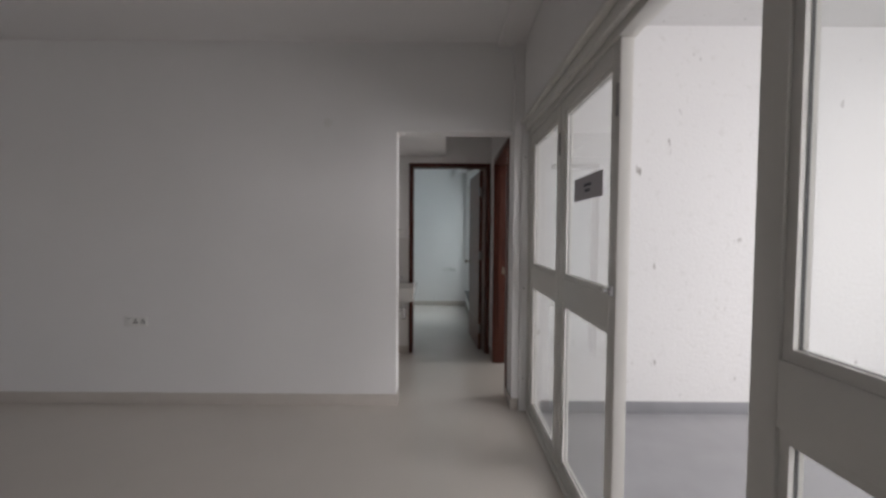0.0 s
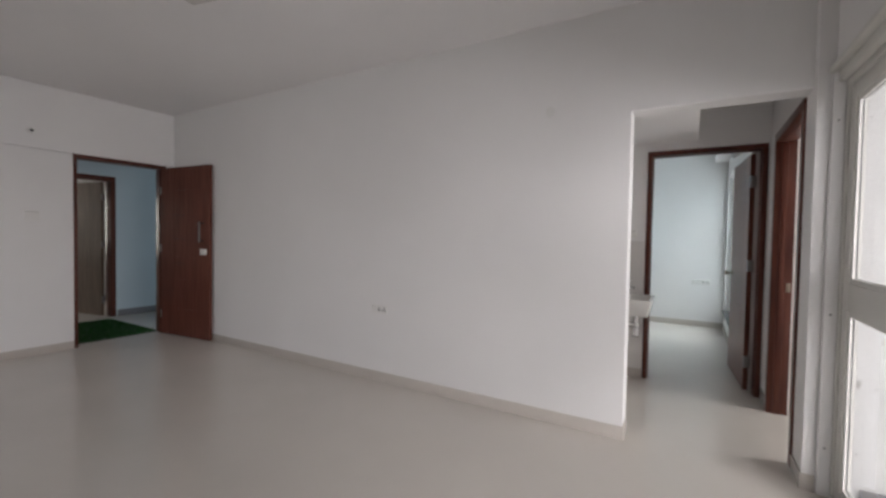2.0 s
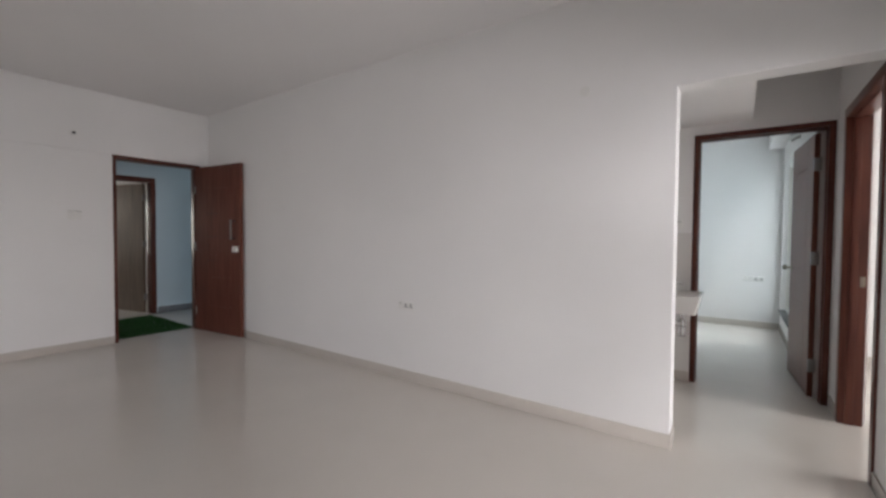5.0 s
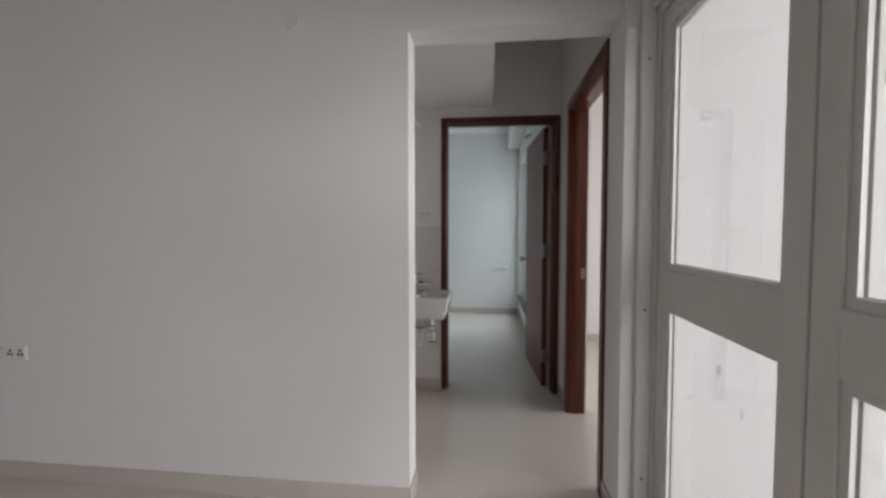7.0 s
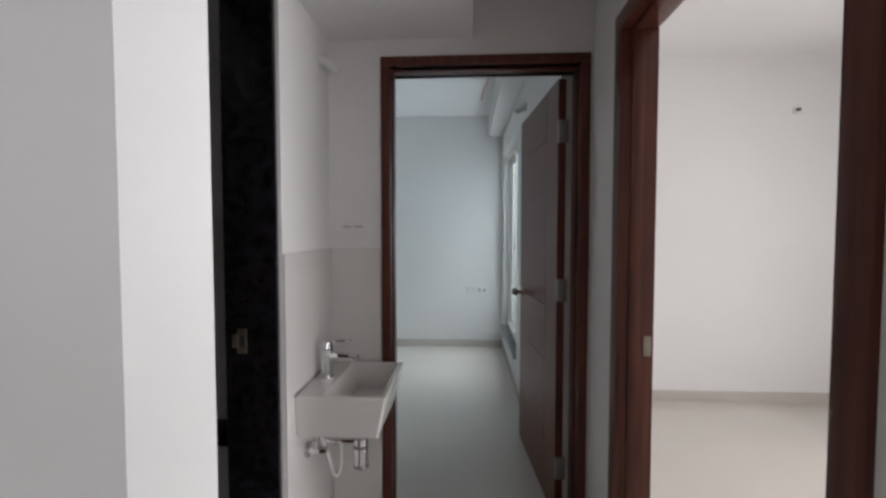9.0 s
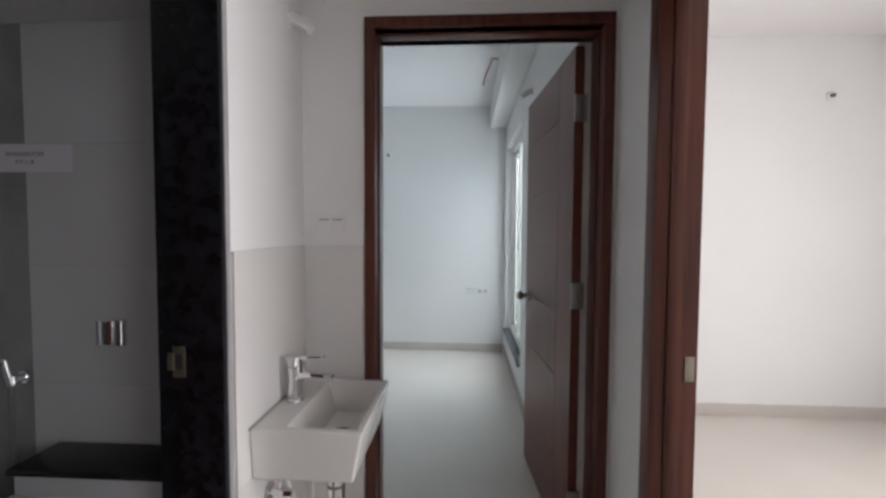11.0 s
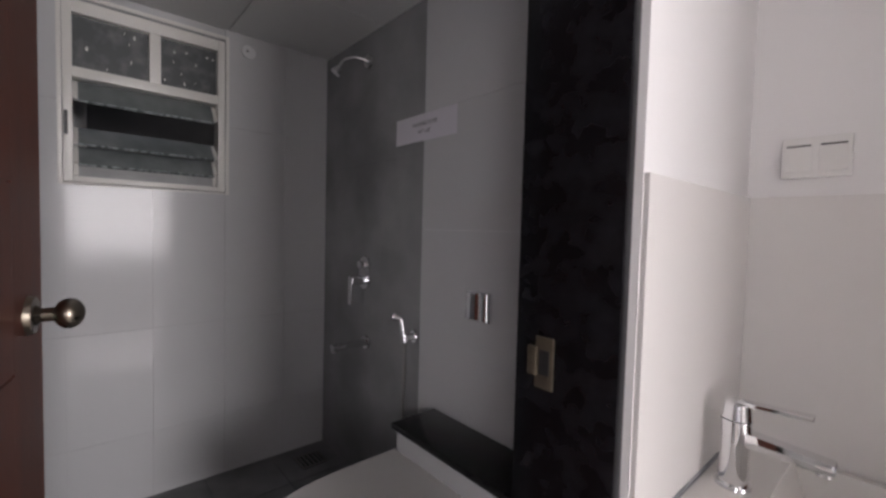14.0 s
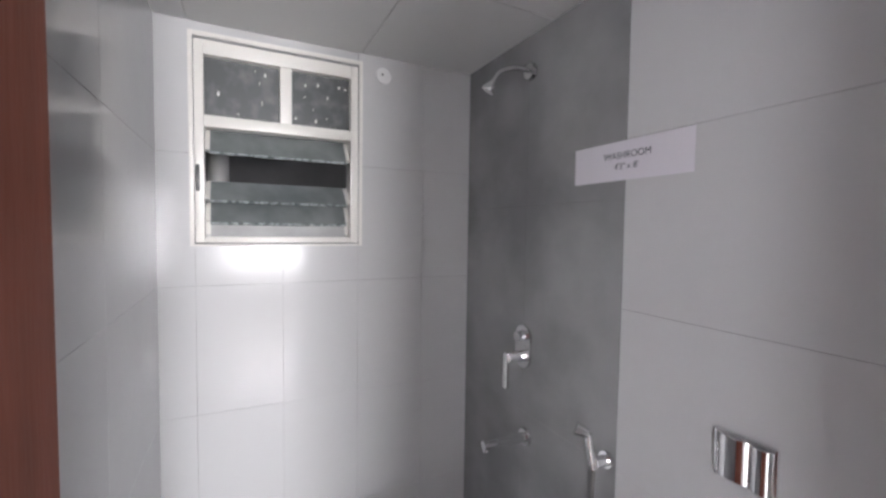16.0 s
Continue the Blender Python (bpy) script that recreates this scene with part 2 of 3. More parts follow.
structure("ceiling", B((EX - 0.15, 1.1, -1.3, NW + 0.06, H, H + 0.15), bevel=0), CEIL, "plain white painted living room ceiling", "ceiling")
structure("ceiling_beam_south", B((EX, 1.0, -1.2, 0.715, 2.478, H - 0.002)), CEIL, "white plastered beam across the ceiling", "beam")
structure("ceiling_beam_east", B((0.77, 0.965, 0.715, NW, 2.735, H - 0.002), bevel=0.012), CEIL, "white plastered beam over the balcony door", "beam")
structure("corridor_ceiling", B((BI, 1.06, NB, BY, 2.65, 2.8)), CEIL, "white corridor ceiling", "ceiling")
structure("corridor_soffit", B((BW, 0.386, NB, BY - 0.002, 2.175, 2.649)), CEIL, "boxed white lowered soffit over the basin side", "soffit")
structure("bedroom_ceiling", B((-2.4, 0.95, BY + 0.14, 8.1, 2.69, 2.85)), CEIL, "white bedroom ceiling", "ceiling")
structure("bedroom_beam", B((0.62, 0.788, 5.03, 7.99, 2.45, 2.688)), CEIL, "white plastered beam over the bedroom window", "beam")
structure("room_ceiling", B((1.03, 4.1, 3.5, 6.6, 2.7, 2.85)), CEIL, "white side room ceiling", "ceiling")
structure("balcony_ceiling", B((1.1, 4.0, -3.0, 3.42, 2.87, 3.0)), PLASTER, "white plastered balcony slab", "ceiling")
structure("lobby_ceiling", B((-9.8, EX - 0.15, 0.5, 6.2, 2.6, 2.75)), CEIL, "white lobby ceiling", "ceiling")

# ---- walls ----
wall_north = structure("wall_north", B((EX - 0.15, CX, NW, NB, 0, H), (CX, CE, NW, NB, 2.102, H)), PAINT, "plain off-white painted wall of the living room", "wall")
wall_west = structure("wall_west", B((EX - 0.15, EX, -1.2, 2.439, 0, H), (EX - 0.15, EX, 2.439, 3.37, 2.115, H), (EX - 0.15, EX, 3.37, NW, 0, H), (EX, EX + 0.022, -1.2, 2.437, 0, 2.106), (EX, EX + 0.022, -1.2, NW - 0.001, 2.118, H - 0.001)), PAINT, "off-white painted entrance wall with a faint plaster ledge", "wall")
# South wall is out of view; its opening is assumed, to admit the fill lamp.
structure("wall_south", B((EX - 0.15, -4.2, -1.35, -1.2, 0, H), (-2.2, 1.15, -1.35, -1.2, 0, H), (-4.2, -2.2, -1.35, -1.2, 0, 0.8), (-4.2, -2.2, -1.35, -1.2, 2.2, H)), PAINT, "plain off-white wall with an unseen opening assumed for fill light", "wall")
wall_east = structure("wall_east", B((0.965, 1.12, -1.2, 3.40, 2.17, 2.87), (0.965, 1.12, -1.2, 0.29, 0, 2.17)), PAINT, "off-white wall above the balcony door", "wall")
wall_corridor = structure("wall_corridor_east", B((CE, 1.03, 3.40, 3.63, 0, 2.65), (CE, 1.03, 3.63, 4.60, 2.1, 2.65), (CE, 1.03, 4.60, BY, 0, 2.65), (CE, 1.03, 3.40, NW + 0.02, 2.65, H), bevel=0), PAINT, "off-white corridor wall around a door", "wall")
structure("wall_balcony_north", B((1.032, 4.0, 3.40, 3.52, -0.02, 2.87)), PLASTER, "rough white plastered balcony wall with stains", "wall")
structure("balcony_parapet", B((3.9, 4.0, -3.0, 3.40, -0.02, 0.35), (1.1, 4.0, -3.1, -3.0, -0.02, 2.87)), PLASTER, "white plastered balcony parapet", "parapet")
wall_bedroom = structure("wall_bedroom_south", B((-2.4, 0.03, BY, 5.03, 0, 2.69), (0.03, 0.842, BY, 5.03, 2.06, 2.69), (0.842, 1.03, BY, 5.03, 0, 2.69)), PAINT, "off-white wall around the bedroom door", "wall")
wall_bath_east = structure("wall_bath_east", B((BI, BW, NB, 4.395, 2.12, 2.65), (BI, BW, 4.395, BY, 0, 2.65)), PAINT, "white wall beside the basin", "wall")
wall_bath_west = structure("wall_bath_west", B((WX - 0.15, WX, 3.62, 3.795, -0.02, 2.4), (WX - 0.15, WX, 4.37, BY, -0.02, 2.4), (WX - 0.15, WX, 3.795, 4.37, -0.02, 1.347), (WX - 0.15, WX, 3.795, 4.37, 2.055, 2.4)), GROUT, "white tiled bathroom wall with a louvred window", "wall")
wall_bath_south = structure("wall_bath_south", B((WX, BI, NB, 3.677, -0.02, 2.4)), GROUT, "white glossy tiled bathroom wall", "wall")
structure("wall_bedroom_north", B((-2.4, 0.95, 7.99, 8.1, 0, 2.69)), PAINT, "white bedroom end wall", "wall")
structure("wall_bedroom_west", B((-2.4, -2.3, 5.03, 7.99, 0, 2.69)), PAINT, "white bedroom wall", "wall")
structure("wall_bedroom_east", B((0.79, 0.95, 5.03, 6.62, 0, 2.69), (0.79, 0.95, 7.88, 7.99, 0, 2.69), (0.79, 0.95, 6.62, 7.88, 0, 0.27), (0.79, 0.95, 6.62, 7.88, 2.2, 2.69)), PAINT, "white bedroom window wall", "wall")
structure("wall_room_north", B((1.03, 4.1, 6.48, 6.6, 0, 2.7), (1.03, 4.0, 6.475, 6.48, 2.26, 2.7)), PAINT, "white side room wall with a shallow beam line", "wall")
structure("wall_room_east", B((4.0, 4.1, 3.42, 3.68, 0, 2.7), (4.0, 4.1, 5.08, 6.6, 0, 2.7), (4.0, 4.1, 3.68, 5.08, 0, 0.6), (4.0, 4.1, 3.68, 5.08, 2.1, 2.7)), PAINT, "white side room window wall", "wall")
structure("wall_room_west", B((0.952, 1.03, 5.03, 6.6, 0, 2.7)), PAINT, "white side room wall", "wall")
structure("wall_lobby_west", B((-7.3, -7.15, 0.5, 2.53, 0, 2.6), (-7.3, -7.15, 3.46, 6.2, 0, 2.6), (-7.3, -7.15, 2.53, 3.46, 2.1, 2.6)), LOBBYWALL, "pale blue painted lobby wall", "wall")
structure("wall_lobby_south", B((-7.15, EX - 0.15, 0.4, 0.5, 0, 2.6)), LOBBYWALL, "pale blue painted lobby end wall", "wall")
structure("wall_lobby_north", B((EX - 0.25, EX - 0.15, NB, 6.2, 0, 2.6)), LOBBYWALL, "pale blue lobby wall", "wall")
structure("neighbour_room_wall", B((-9.8, -9.7, 0.5, 1.9, 0, 2.6), (-9.8, -9.7, 3.3, 6.2, 0, 2.6), (-9.8, -9.7, 1.9, 3.3, 0, 0.8), (-9.8, -9.7, 1.9, 3.3, 2.2, 2.6), (-9.7, -7.3, 4.6, 4.7, 0, 2.6), (-9.7, -7.3, 0.5, 0.6, 0, 2.6)), PAINT, "white walls of the flat across the lobby", "wall")
structure("duct_wall", B((-4.2, -4.05, NB, 5.1, -6, 7), (-4.05, WX - 0.15, NB + 0.001, NB + 0.05, -6, 7), (-4.05, -2.4, 5.0, 5.1, -6, 7), (WX - 0.15, WX, NB, BY, 2.4, 7), (WX - 0.15, WX, NB, BY, -6, -0.02)), CONCRETE, "stained concrete wall of the service duct", "wall")
structure("ground", B((-120, 120, -120, 120, -6.2, -6)), GROUND, "dry open ground below the flat", "ground")


def skirting(name, *boxes, mat=SKIRT, label="beige tile skirting along the wall"):
    return structure(name, B(*boxes, bevel=0.002), mat, label, "skirting")


S = 0.085
skirting("baseboard_north", (EX + 0.01, CX - 0.001, NW - 0.01, NW, 0, S), (CX, CX + 0.01, NW - 0.01, NB - 0.002, 0, S))
skirting("baseboard_west", (EX + 0.022, EX + 0.032, -1.2, 2.434, 0, S))
skirting("baseboard_corridor", (CE - 0.01, CE, 3.40, 3.625, 0, S), (CE - 0.01, CE, 4.605, BY, 0, S), (0.845, CE - 0.01, BY - 0.01, BY, 0, S), (CE - 0.01, 0.945, 3.39, 3.40, 0, S))
skirting("baseboard_basin", (BW, BW + 0.014, 4.40, BY - 0.01, 0, S), (BW, -0.012, BY - 0.014, BY, 0, S))
skirting("baseboard_bedroom", (-2.3, 0.79, 7.98, 7.99, 0, S), (0.78, 0.79, 5.9, 7.98, 0, S))
skirting("baseboard_room", (1.04, 4.0, 6.47, 6.48, 0, S))
skirting("baseboard_balcony", (1.12, 3.9, 3.388, 3.40, -0.02, 0.07), mat=BALSKIRT, label="grey tile skirting of the balcony")
skirting("baseboard_lobby", (-7.15, -7.14, 3.53, 6.0, 0, 0.09), mat=BALSKIRT, label="grey tile skirting of the lobby")

# ---- doors ----


def door_frame(name, m, width, height, depth, face, label):
    """Local x along the wall, y through it, origin at the floor in the middle of the outer face."""
    f = thing(name, m, label, "door frame")
    f["kind"] = "structure"
    w = width / 2
    for s in (-1, 1):
        part("jamb", B((s * w, s * (w - face), 0, depth, 0, height - face), bevel=0.004), WOODFRAME, f)
        part("stop", B((s * (w - face), s * (w - face - 0.007), depth * 0.3, depth * 0.62, 0, height - face - 0.007), bevel=0.002), WOODFRAME, f)
    part("head", B((-w, w, 0, depth, height - face, height), bevel=0.004), WOODFRAME, f)
    part("stop", B((-w + face, w - face, depth * 0.3, depth * 0.62, height - face - 0.007, height - face), bevel=0.002), WOODFRAME, f)
    return f


def knob(parent, x, y, z, side):
    k = bmesh.new()
    rod(k, (x, y + side * 0.006, z), (x, y + side * 0.016, z), 0.018, 0.011)
    rod(k, (x, y + side * 0.016, z), (x, y + side * 0.036, z), 0.011, 0.012)
    ball(k, (x, y + side * 0.049, z), 0.025, 1, 0.82, 1)
    k = part("knob", k, BRASS, parent, "satin antique brass round door knob")
    rose = rod(bmesh.new(), (x, y, z), (x, y + side * 0.008, z), 0.032, 0.029, 28)
    part("rose", rose, BRASS, k)


def door_leaf(name, m, width, height, label, knob_z=0.98, thick=0.035, stile=0.2, rows=(0.0, 0.34, 0.70, 0.98, 1.26, 1.52, 1.80), knobs=True, veneer=None):
    """Local x from the hinge to the free edge, y through the leaf; panels stand proud, with open grooves between them."""
    veneer = veneer or WOOD
    d = thing(name, m, label, "door")
    part("core", B((0, width, -thick / 2 + 0.004, thick / 2 - 0.004, 0.008, height)), veneer, d)
    g = 0.004
    for s in (-1, 1):
        y0, y1 = (thick / 2 - 0.004, thick / 2) if s > 0 else (-thick / 2, -thick / 2 + 0.004)
        part("panel", B((0, stile - g / 2, y0, y1, 0.008, height)), veneer, d)
        part("panel", B((width * 0.80, width, y0, y1, 0.008, height)), veneer, d)
        edges = list(rows) + [height]
        for a, b in zip(edges, edges[1:]):
            part("panel", B((stile + g / 2, width * 0.80 - 0.0005, y0, y1, max(a, 0.008) + g / 2, b - g / 2)), veneer, d)
        if knobs:
            knob(d, width - 0.07, s * thick / 2, knob_z, s)
    for z in (0.25, 1.08, 1.80):
        h = B((-0.012, 0.002, -thick / 2 - 0.004, thick / 2 + 0.002, z - 0.05, z + 0.05), bevel=0.002)
        rod(h, (-0.008, -thick / 2 - 0.004, z - 0.05), (-0.008, -thick / 2 - 0.004, z + 0.05), 0.006)
        part("hinge", h, STEEL, d, "satin steel butt hinge")
    return d


door_frame("bedroom_door_frame", pose(0.4365, BY - 0.012, 0), 0.889, 2.1, 0.157, 0.040, "dark red-brown polished timber frame of the bedroom door")
ax, ay, bx, by = 0.792, 5.005, 0.728, 5.85
door_leaf("door_bedroom", pose(ax, ay, 0.004, 0, 0, math.degrees(math.atan2(by - ay, bx - ax))), 0.80, 2.035, "dark red-brown veneered bedroom door, standing open with grooved panels", knob_z=0.97)
f3 = door_frame("side_room_door_frame", pose(CE - 0.012, 4.115, 0, 0, 0, -90), 0.972, 2.1, 0.128, 0.06, "dark red-brown polished timber frame of the side room door")
strike = B((-0.4255, -0.422, 0.092, 0.118, 0.92, 0.99), bevel=0.001)
part("strike_plate", strike, BRASS, f3, "steel strike plate")
fe = door_frame("entrance_door_frame", pose(EX + 0.01, 2.905, 0, 0, 0, 90), 0.936, 2.12, 0.17, 0.04, "dark timber frame of the entrance door")
ax, ay, bx, by = EX + 0.01, 3.335, -4.53, 3.425
ent = door_leaf("door_entrance", pose(ax, ay, 0.004, 0, 0, math.degrees(math.atan2(by - ay, bx - ax))), 0.90, 2.08, "dark red-brown veneered entrance door, swung open against the wall", knobs=False, stile=0.26)


def pull_and_lock(leaf, x, y, side):
    h = part("pull_handle", B((x - 0.011, x + 0.011, y + side * 0.045, y + side * 0.060, 1.17, 1.41), bevel=0.004), STEEL, leaf, "brushed steel pull handle")
    for z in (1.185, 1.395):
        part("standoff", B((x - 0.009, x + 0.009, y, y + side * 0.046, z - 0.009, z + 0.009), bevel=0.002), DARK, h, "dark handle bracket")
    part("lock_case", B((x - 0.02, x + 0.07, y, y + side * 0.03, 1.02, 1.09), bevel=0.006), PLASTIC, leaf, "pale night latch case")


pull_and_lock(ent, 0.79, -0.0175, -1)
# Short grooves: dark strips on the face stand in for the shade inside them.
for z in (0.90, 1.20, 1.49):
    part("groove_shade", B((0.22, 0.46, -0.0182, -0.0174, z, z + 0.006)), DARK, ent, "dark strip painted as a groove's shade")
door_frame("neighbour_door_frame", pose(-7.138, 2.995, 0, 0, 0, 90), 1.03, 2.1, 0.17, 0.07, "dark brown timber frame of the door across the lobby")
nb = door_leaf("door_neighbour", pose(-7.29, 3.40, 0, 0, 0, 193), 0.88, 2.02, "brown veneered door of the flat across the lobby, grey sheen in its colour, half open", knobs=False, stile=0.24, veneer=SHEENWOOD)
pull_and_lock(nb, 0.70, 0.0175, 1)
pull_and_lock(nb, 0.70, -0.0175, -1)
ax, ay, bx, by = -0.30, 3.655, -0.985, 3.770
door_leaf("door_bathroom", pose(ax, ay, -0.01, 0, 0, math.degrees(math.atan2(by - ay, bx - ax))), 0.697, 2.06, "red-brown veneered bathroom door, pushed open inwards", knob_z=1.055)

gj = thing("granite_door_surround", pose(-0.327, 3.99, 0), "black speckled polished granite surround of the bathroom door", "door frame")
gj["kind"] = "structure"
part("jamb", B((-0.093, 0.079, -0.37, -0.348, 0, 2.09), bevel=0.003), GRANITE, gj)
part("jamb", B((-0.093, 0.079, 0.383, 0.405, 0, 2.09), bevel=0.003), GRANITE, gj)
part("head", B((-0.093, 0.079, -0.37, 0.405, 2.09, 2.115), bevel=0.003), GRANITE, gj)
part("threshold", B((-0.093, 0.079, -0.348, 0.383, -0.02, 0.012), bevel=0.003), GRANITE, gj)
kp = B((-0.052, -0.020, 0.379, 0.383, 0.958, 1.038), bevel=0.001)
box(kp, -0.064, -0.047, 0.374, 0.381, 0.977, 1.022, bevel=0.002)
part("strike_plate", kp, IVORY, gj, "aged ivory strike plate")
part("strike_hole", B((-0.044, -0.026, 0.3782, 0.3788, 0.98, 1.018)), DARK, gj)

# ---- balcony sliding door ----
fr = thing("balcony_door_frame", pose(1.035, 1.83, 0), "off-white painted profile frame of the balcony door", "door frame")
fr["kind"] = "structure"
part("jamb", B((-0.035, 0.035, 1.52, 1.568, 0, 2.11), bevel=0.004), UPVC, fr)
part("jamb", B((-0.035, 0.035, -1.54, -1.49, 0, 2.11), bevel=0.004), UPVC, fr)
part("head", B((-0.035, 0.035, -1.49, 1.52, 2.055, 2.11), bevel=0.004), UPVC, fr)
part("casing", B((-0.088, -0.0355, 1.54, 1.566, 0, 2.14), bevel=0.006), PAINT, fr, "white painted casing strip")
part("casing", B((-0.068, -0.0355, -1.54, 1.535, 2.085, 2.14), bevel=0.008), UPVC, fr)
part("casing", B((-0.10, 0.03, -1.54, 1.566, 2.141, 2.168), bevel=0.006), UPVC, fr)
part("track", B((-0.04, 0.05, -1.49, 1.52, -0.005, 0.03), bevel=0.003), UPVC, fr)
for z in (0.25, 0.93, 1.9):
    sc = bmesh.new()
    ball(sc, (-0.062, 1.539, z), 0.006, 1, 0.5, 1)
    part("screw", sc, STEEL, fr)


def glazed_panel(name, y0, y1, label, catch=False):
    p = thing(name, pose(1.035, (y0 + y1) / 2, 0.03), label, "door", "balcony door panels")
    w, t, st = abs(y1 - y0) / 2 - 0.002, 0.024, 0.072
    part("stile", B((-t, t, -w, -w + st, 0, 2.022), bevel=0.003), UPVC, p)
    part("stile", B((-t, t, w - st, w, 0, 2.022), bevel=0.003), UPVC, p)
    for z0, z1 in ((0, 0.055), (0.936, 1.068), (1.955, 2.022)):
        part("rail", B((-t, t, -w + st, w - st, z0, z1), bevel=0.003), UPVC, p)
    for z0, z1 in ((0.055, 0.936), (1.068, 1.955)):
        a, b, c = -w + st, w - st, 0.024
        part("glazing_bead", B((-0.016, 0.016, a, a + c, z0, z1), (-0.016, 0.016, b - c, b, z0, z1), (-0.016, 0.016, a + c, b - c, z0, z0 + c), (-0.016, 0.016, a + c, b - c, z1 - c, z1)), UPVC, p)
        part("gasket", B((-0.0045, 0.0045, a + c, a + c + 0.0015, z0 + c, z1 - c), (-0.0045, 0.0045, b - c - 0.0015, b - c, z0 + c, z1 - c), (-0.0045, 0.0045, a + c + 0.0015, b - c - 0.0015, z0 + c, z0 + c + 0.0015), (-0.0045, 0.0045, a + c + 0.0015, b - c - 0.0015, z1 - c - 0.0015, z1 - c)), RUBBER, p, "black rubber glazing gasket")
        g = part("pane", B((-0.003, 0.003, a + c + 0.0015, b - c - 0.0015, z0 + c + 0.0015, z1 - c - 0.0015)), GLASS, p, "clear glass")
        g.visible_shadow = False
    part("hinge", B((-t - 0.006, -t, -w + 0.004, -w + 0.022, 1.74, 1.86), bevel=0.002), STEEL, p, "dull steel hinge")
    if catch:
        h = B((-t - 0.012, -t, -w + 0.012, -w + 0.05, 1.07, 1.11), bevel=0.004)
        rod(h, (-t - 0.03, -w + 0.045, 1.09), (-t - 0.01, -w + 0.045, 1.09), 0.008)
        part("catch", h, CHROME, p, "small chrome catch")
    return p


glazed_panel("balcony_door_panel", 3.348, 2.575, "closed off-white glazed balcony door panel with a wide middle rail")
glazed_panel("balcony_door_panel", 2.571, 1.80, "closed off-white glazed balcony door panel with a paper notice", True)
glazed_panel("balcony_door_panel", 1.118, 0.345, "off-white glazed balcony door panel beside the open gap")
nt1 = thing("notice_paper", pose(1.0305, 2.19, 1.55), "paper room notice stuck on the glass, its backlit shade coloured grey", "notice")
sheet1 = part("sheet", B((-0.0006, 0.0004, -0.19, 0.19, -0.055, 0.055)), BACKPAPER, nt1)
for z, w in ((0.012, 0.05), (-0.014, 0.035)):
    part("printed_line", B((-0.0013, -0.0007, -w, w, z - 0.007, z + 0.007)), INK, sheet1, "dark printed line")

# ---- electrical points ----


def switch_plate(name, m, w, h, label, sockets=0, rockers=0):
    """Local x along the wall, y out of it, centred."""
    p = thing(name, m, label, "switch plate", "electrical plates")
    part("plate", B((-w / 2, w / 2, 0, 0.009, -h / 2, h / 2), bevel=0.003), PLASTIC, p)
    n = max(1, sockets + rockers)
    for i in range(sockets + rockers):
        c = -w / 2 + w * (i + 0.5) / n
        hw = w / n / 2 - 0.005
        mod = part("module", B((c - hw, c + hw, 0.009, 0.012, -h / 2 + 0.012, h / 2 - 0.012), bevel=0.001), PLASTIC, p)
        if i < sockets:
            for dx, dz in ((0, 0.011), (-0.010, -0.008), (0.010, -0.008)):
                k = bmesh.new()
                rod(k, (c + dx, 0.0118, dz), (c + dx, 0.0126, dz), 0.0074, seg=10)
                part("pin_hole", k, DARK, mod, "dark socket hole")
        else:
            part("rocker_gap", B((c - hw + 0.002, c + hw - 0.002, 0.0118, 0.0125, h / 2 - 0.018, h / 2 - 0.015)), DARK, mod)
    return p


switch_plate("wall_socket", pose(-1.99, NW, 0.64, 0, 0, 180), 0.17, 0.075, "white double wall socket low on the plain wall", 2, 1)
switch_plate("bedroom_socket", pose(0.49, 7.99, 0.675, 0, 0, 180), 0.24, 0.075, "white bedroom wall socket plate", 2, 2)
switch_plate("basin_switch", pose(-0.132, BY - 0.002, 1.352, 0, 0, 180), 0.100, 0.076, "white switch plate beside the bedroom door", 0, 2)
switch_plate("entrance_switch", pose(EX + 0.022, 2.10, 1.43, 0, 0, -90), 0.12, 0.11, "white switch plate beside the entrance door", 0, 2)


def light_point(name, m, label, wires=True):
    """A round wall box with short wires, y out of the wall."""
    p = thing(name, m, label, "light point", "wall light points")
    b = bmesh.new()
    rod(b, (0, 0, 0), (0, 0.006, 0), 0.034, 0.032, 24)
    part("cover", b, PLASTIC, p)
    if not wires:
        return p
    h = bmesh.new()
    if wires == "white":
        rod(h, (0, 0.0055, 0), (0, 0.045, -0.02), 0.020, 0.017, 16)
        rod(h, (0, 0.043, -0.019), (0, 0.075, -0.04), 0.021, 0.019, 16)
    else:
        rod(h, (0, 0.0055, 0), (0, 0.03, -0.004), 0.014, 0.012, 12)
    part("holder", h, PLASTIC if wires == "white" else DARK, p, "white lamp holder" if wires == "white" else "dark wire end")
    return p


light_point("wall_light_point", pose(-0.508, NW, 2.165, 0, 0, 180), "round white wall box for a light", False)
light_point("wall_light_point", pose(EX + 0.022, 2.107, 2.29, 0, 0, -90), "round wall box for a light beside the entrance")
light_point("wall_light_point", pose(BW, 4.77, 2.05, 0, 0, -90), "white wall light holder above the basin", "white")
light_point("wall_light_point", pose(-0.497, 7.99, 2.16, 0, 0, 180), "round wall box for a light in the bedroom")
light_point("wall_light_point", pose(2.9, 6.475, 2.29, 0, 0, 180), "round wall box for a light in the side room")
light_point("wall_light_point", pose(0.79, 6.15, 2.25, 0, 0, 90), "round wall box for a light over the window", "white")

lamp = thing("ceiling_lamp", pose(-2.25, 2.0, H, 0, 0, 12), "small square white ceiling lamp, switched off", "ceiling lamp")
part("housing", B((-0.115, 0.115, -0.09, 0.09, -0.055, 0), bevel=0.006), PLASTIC, lamp)
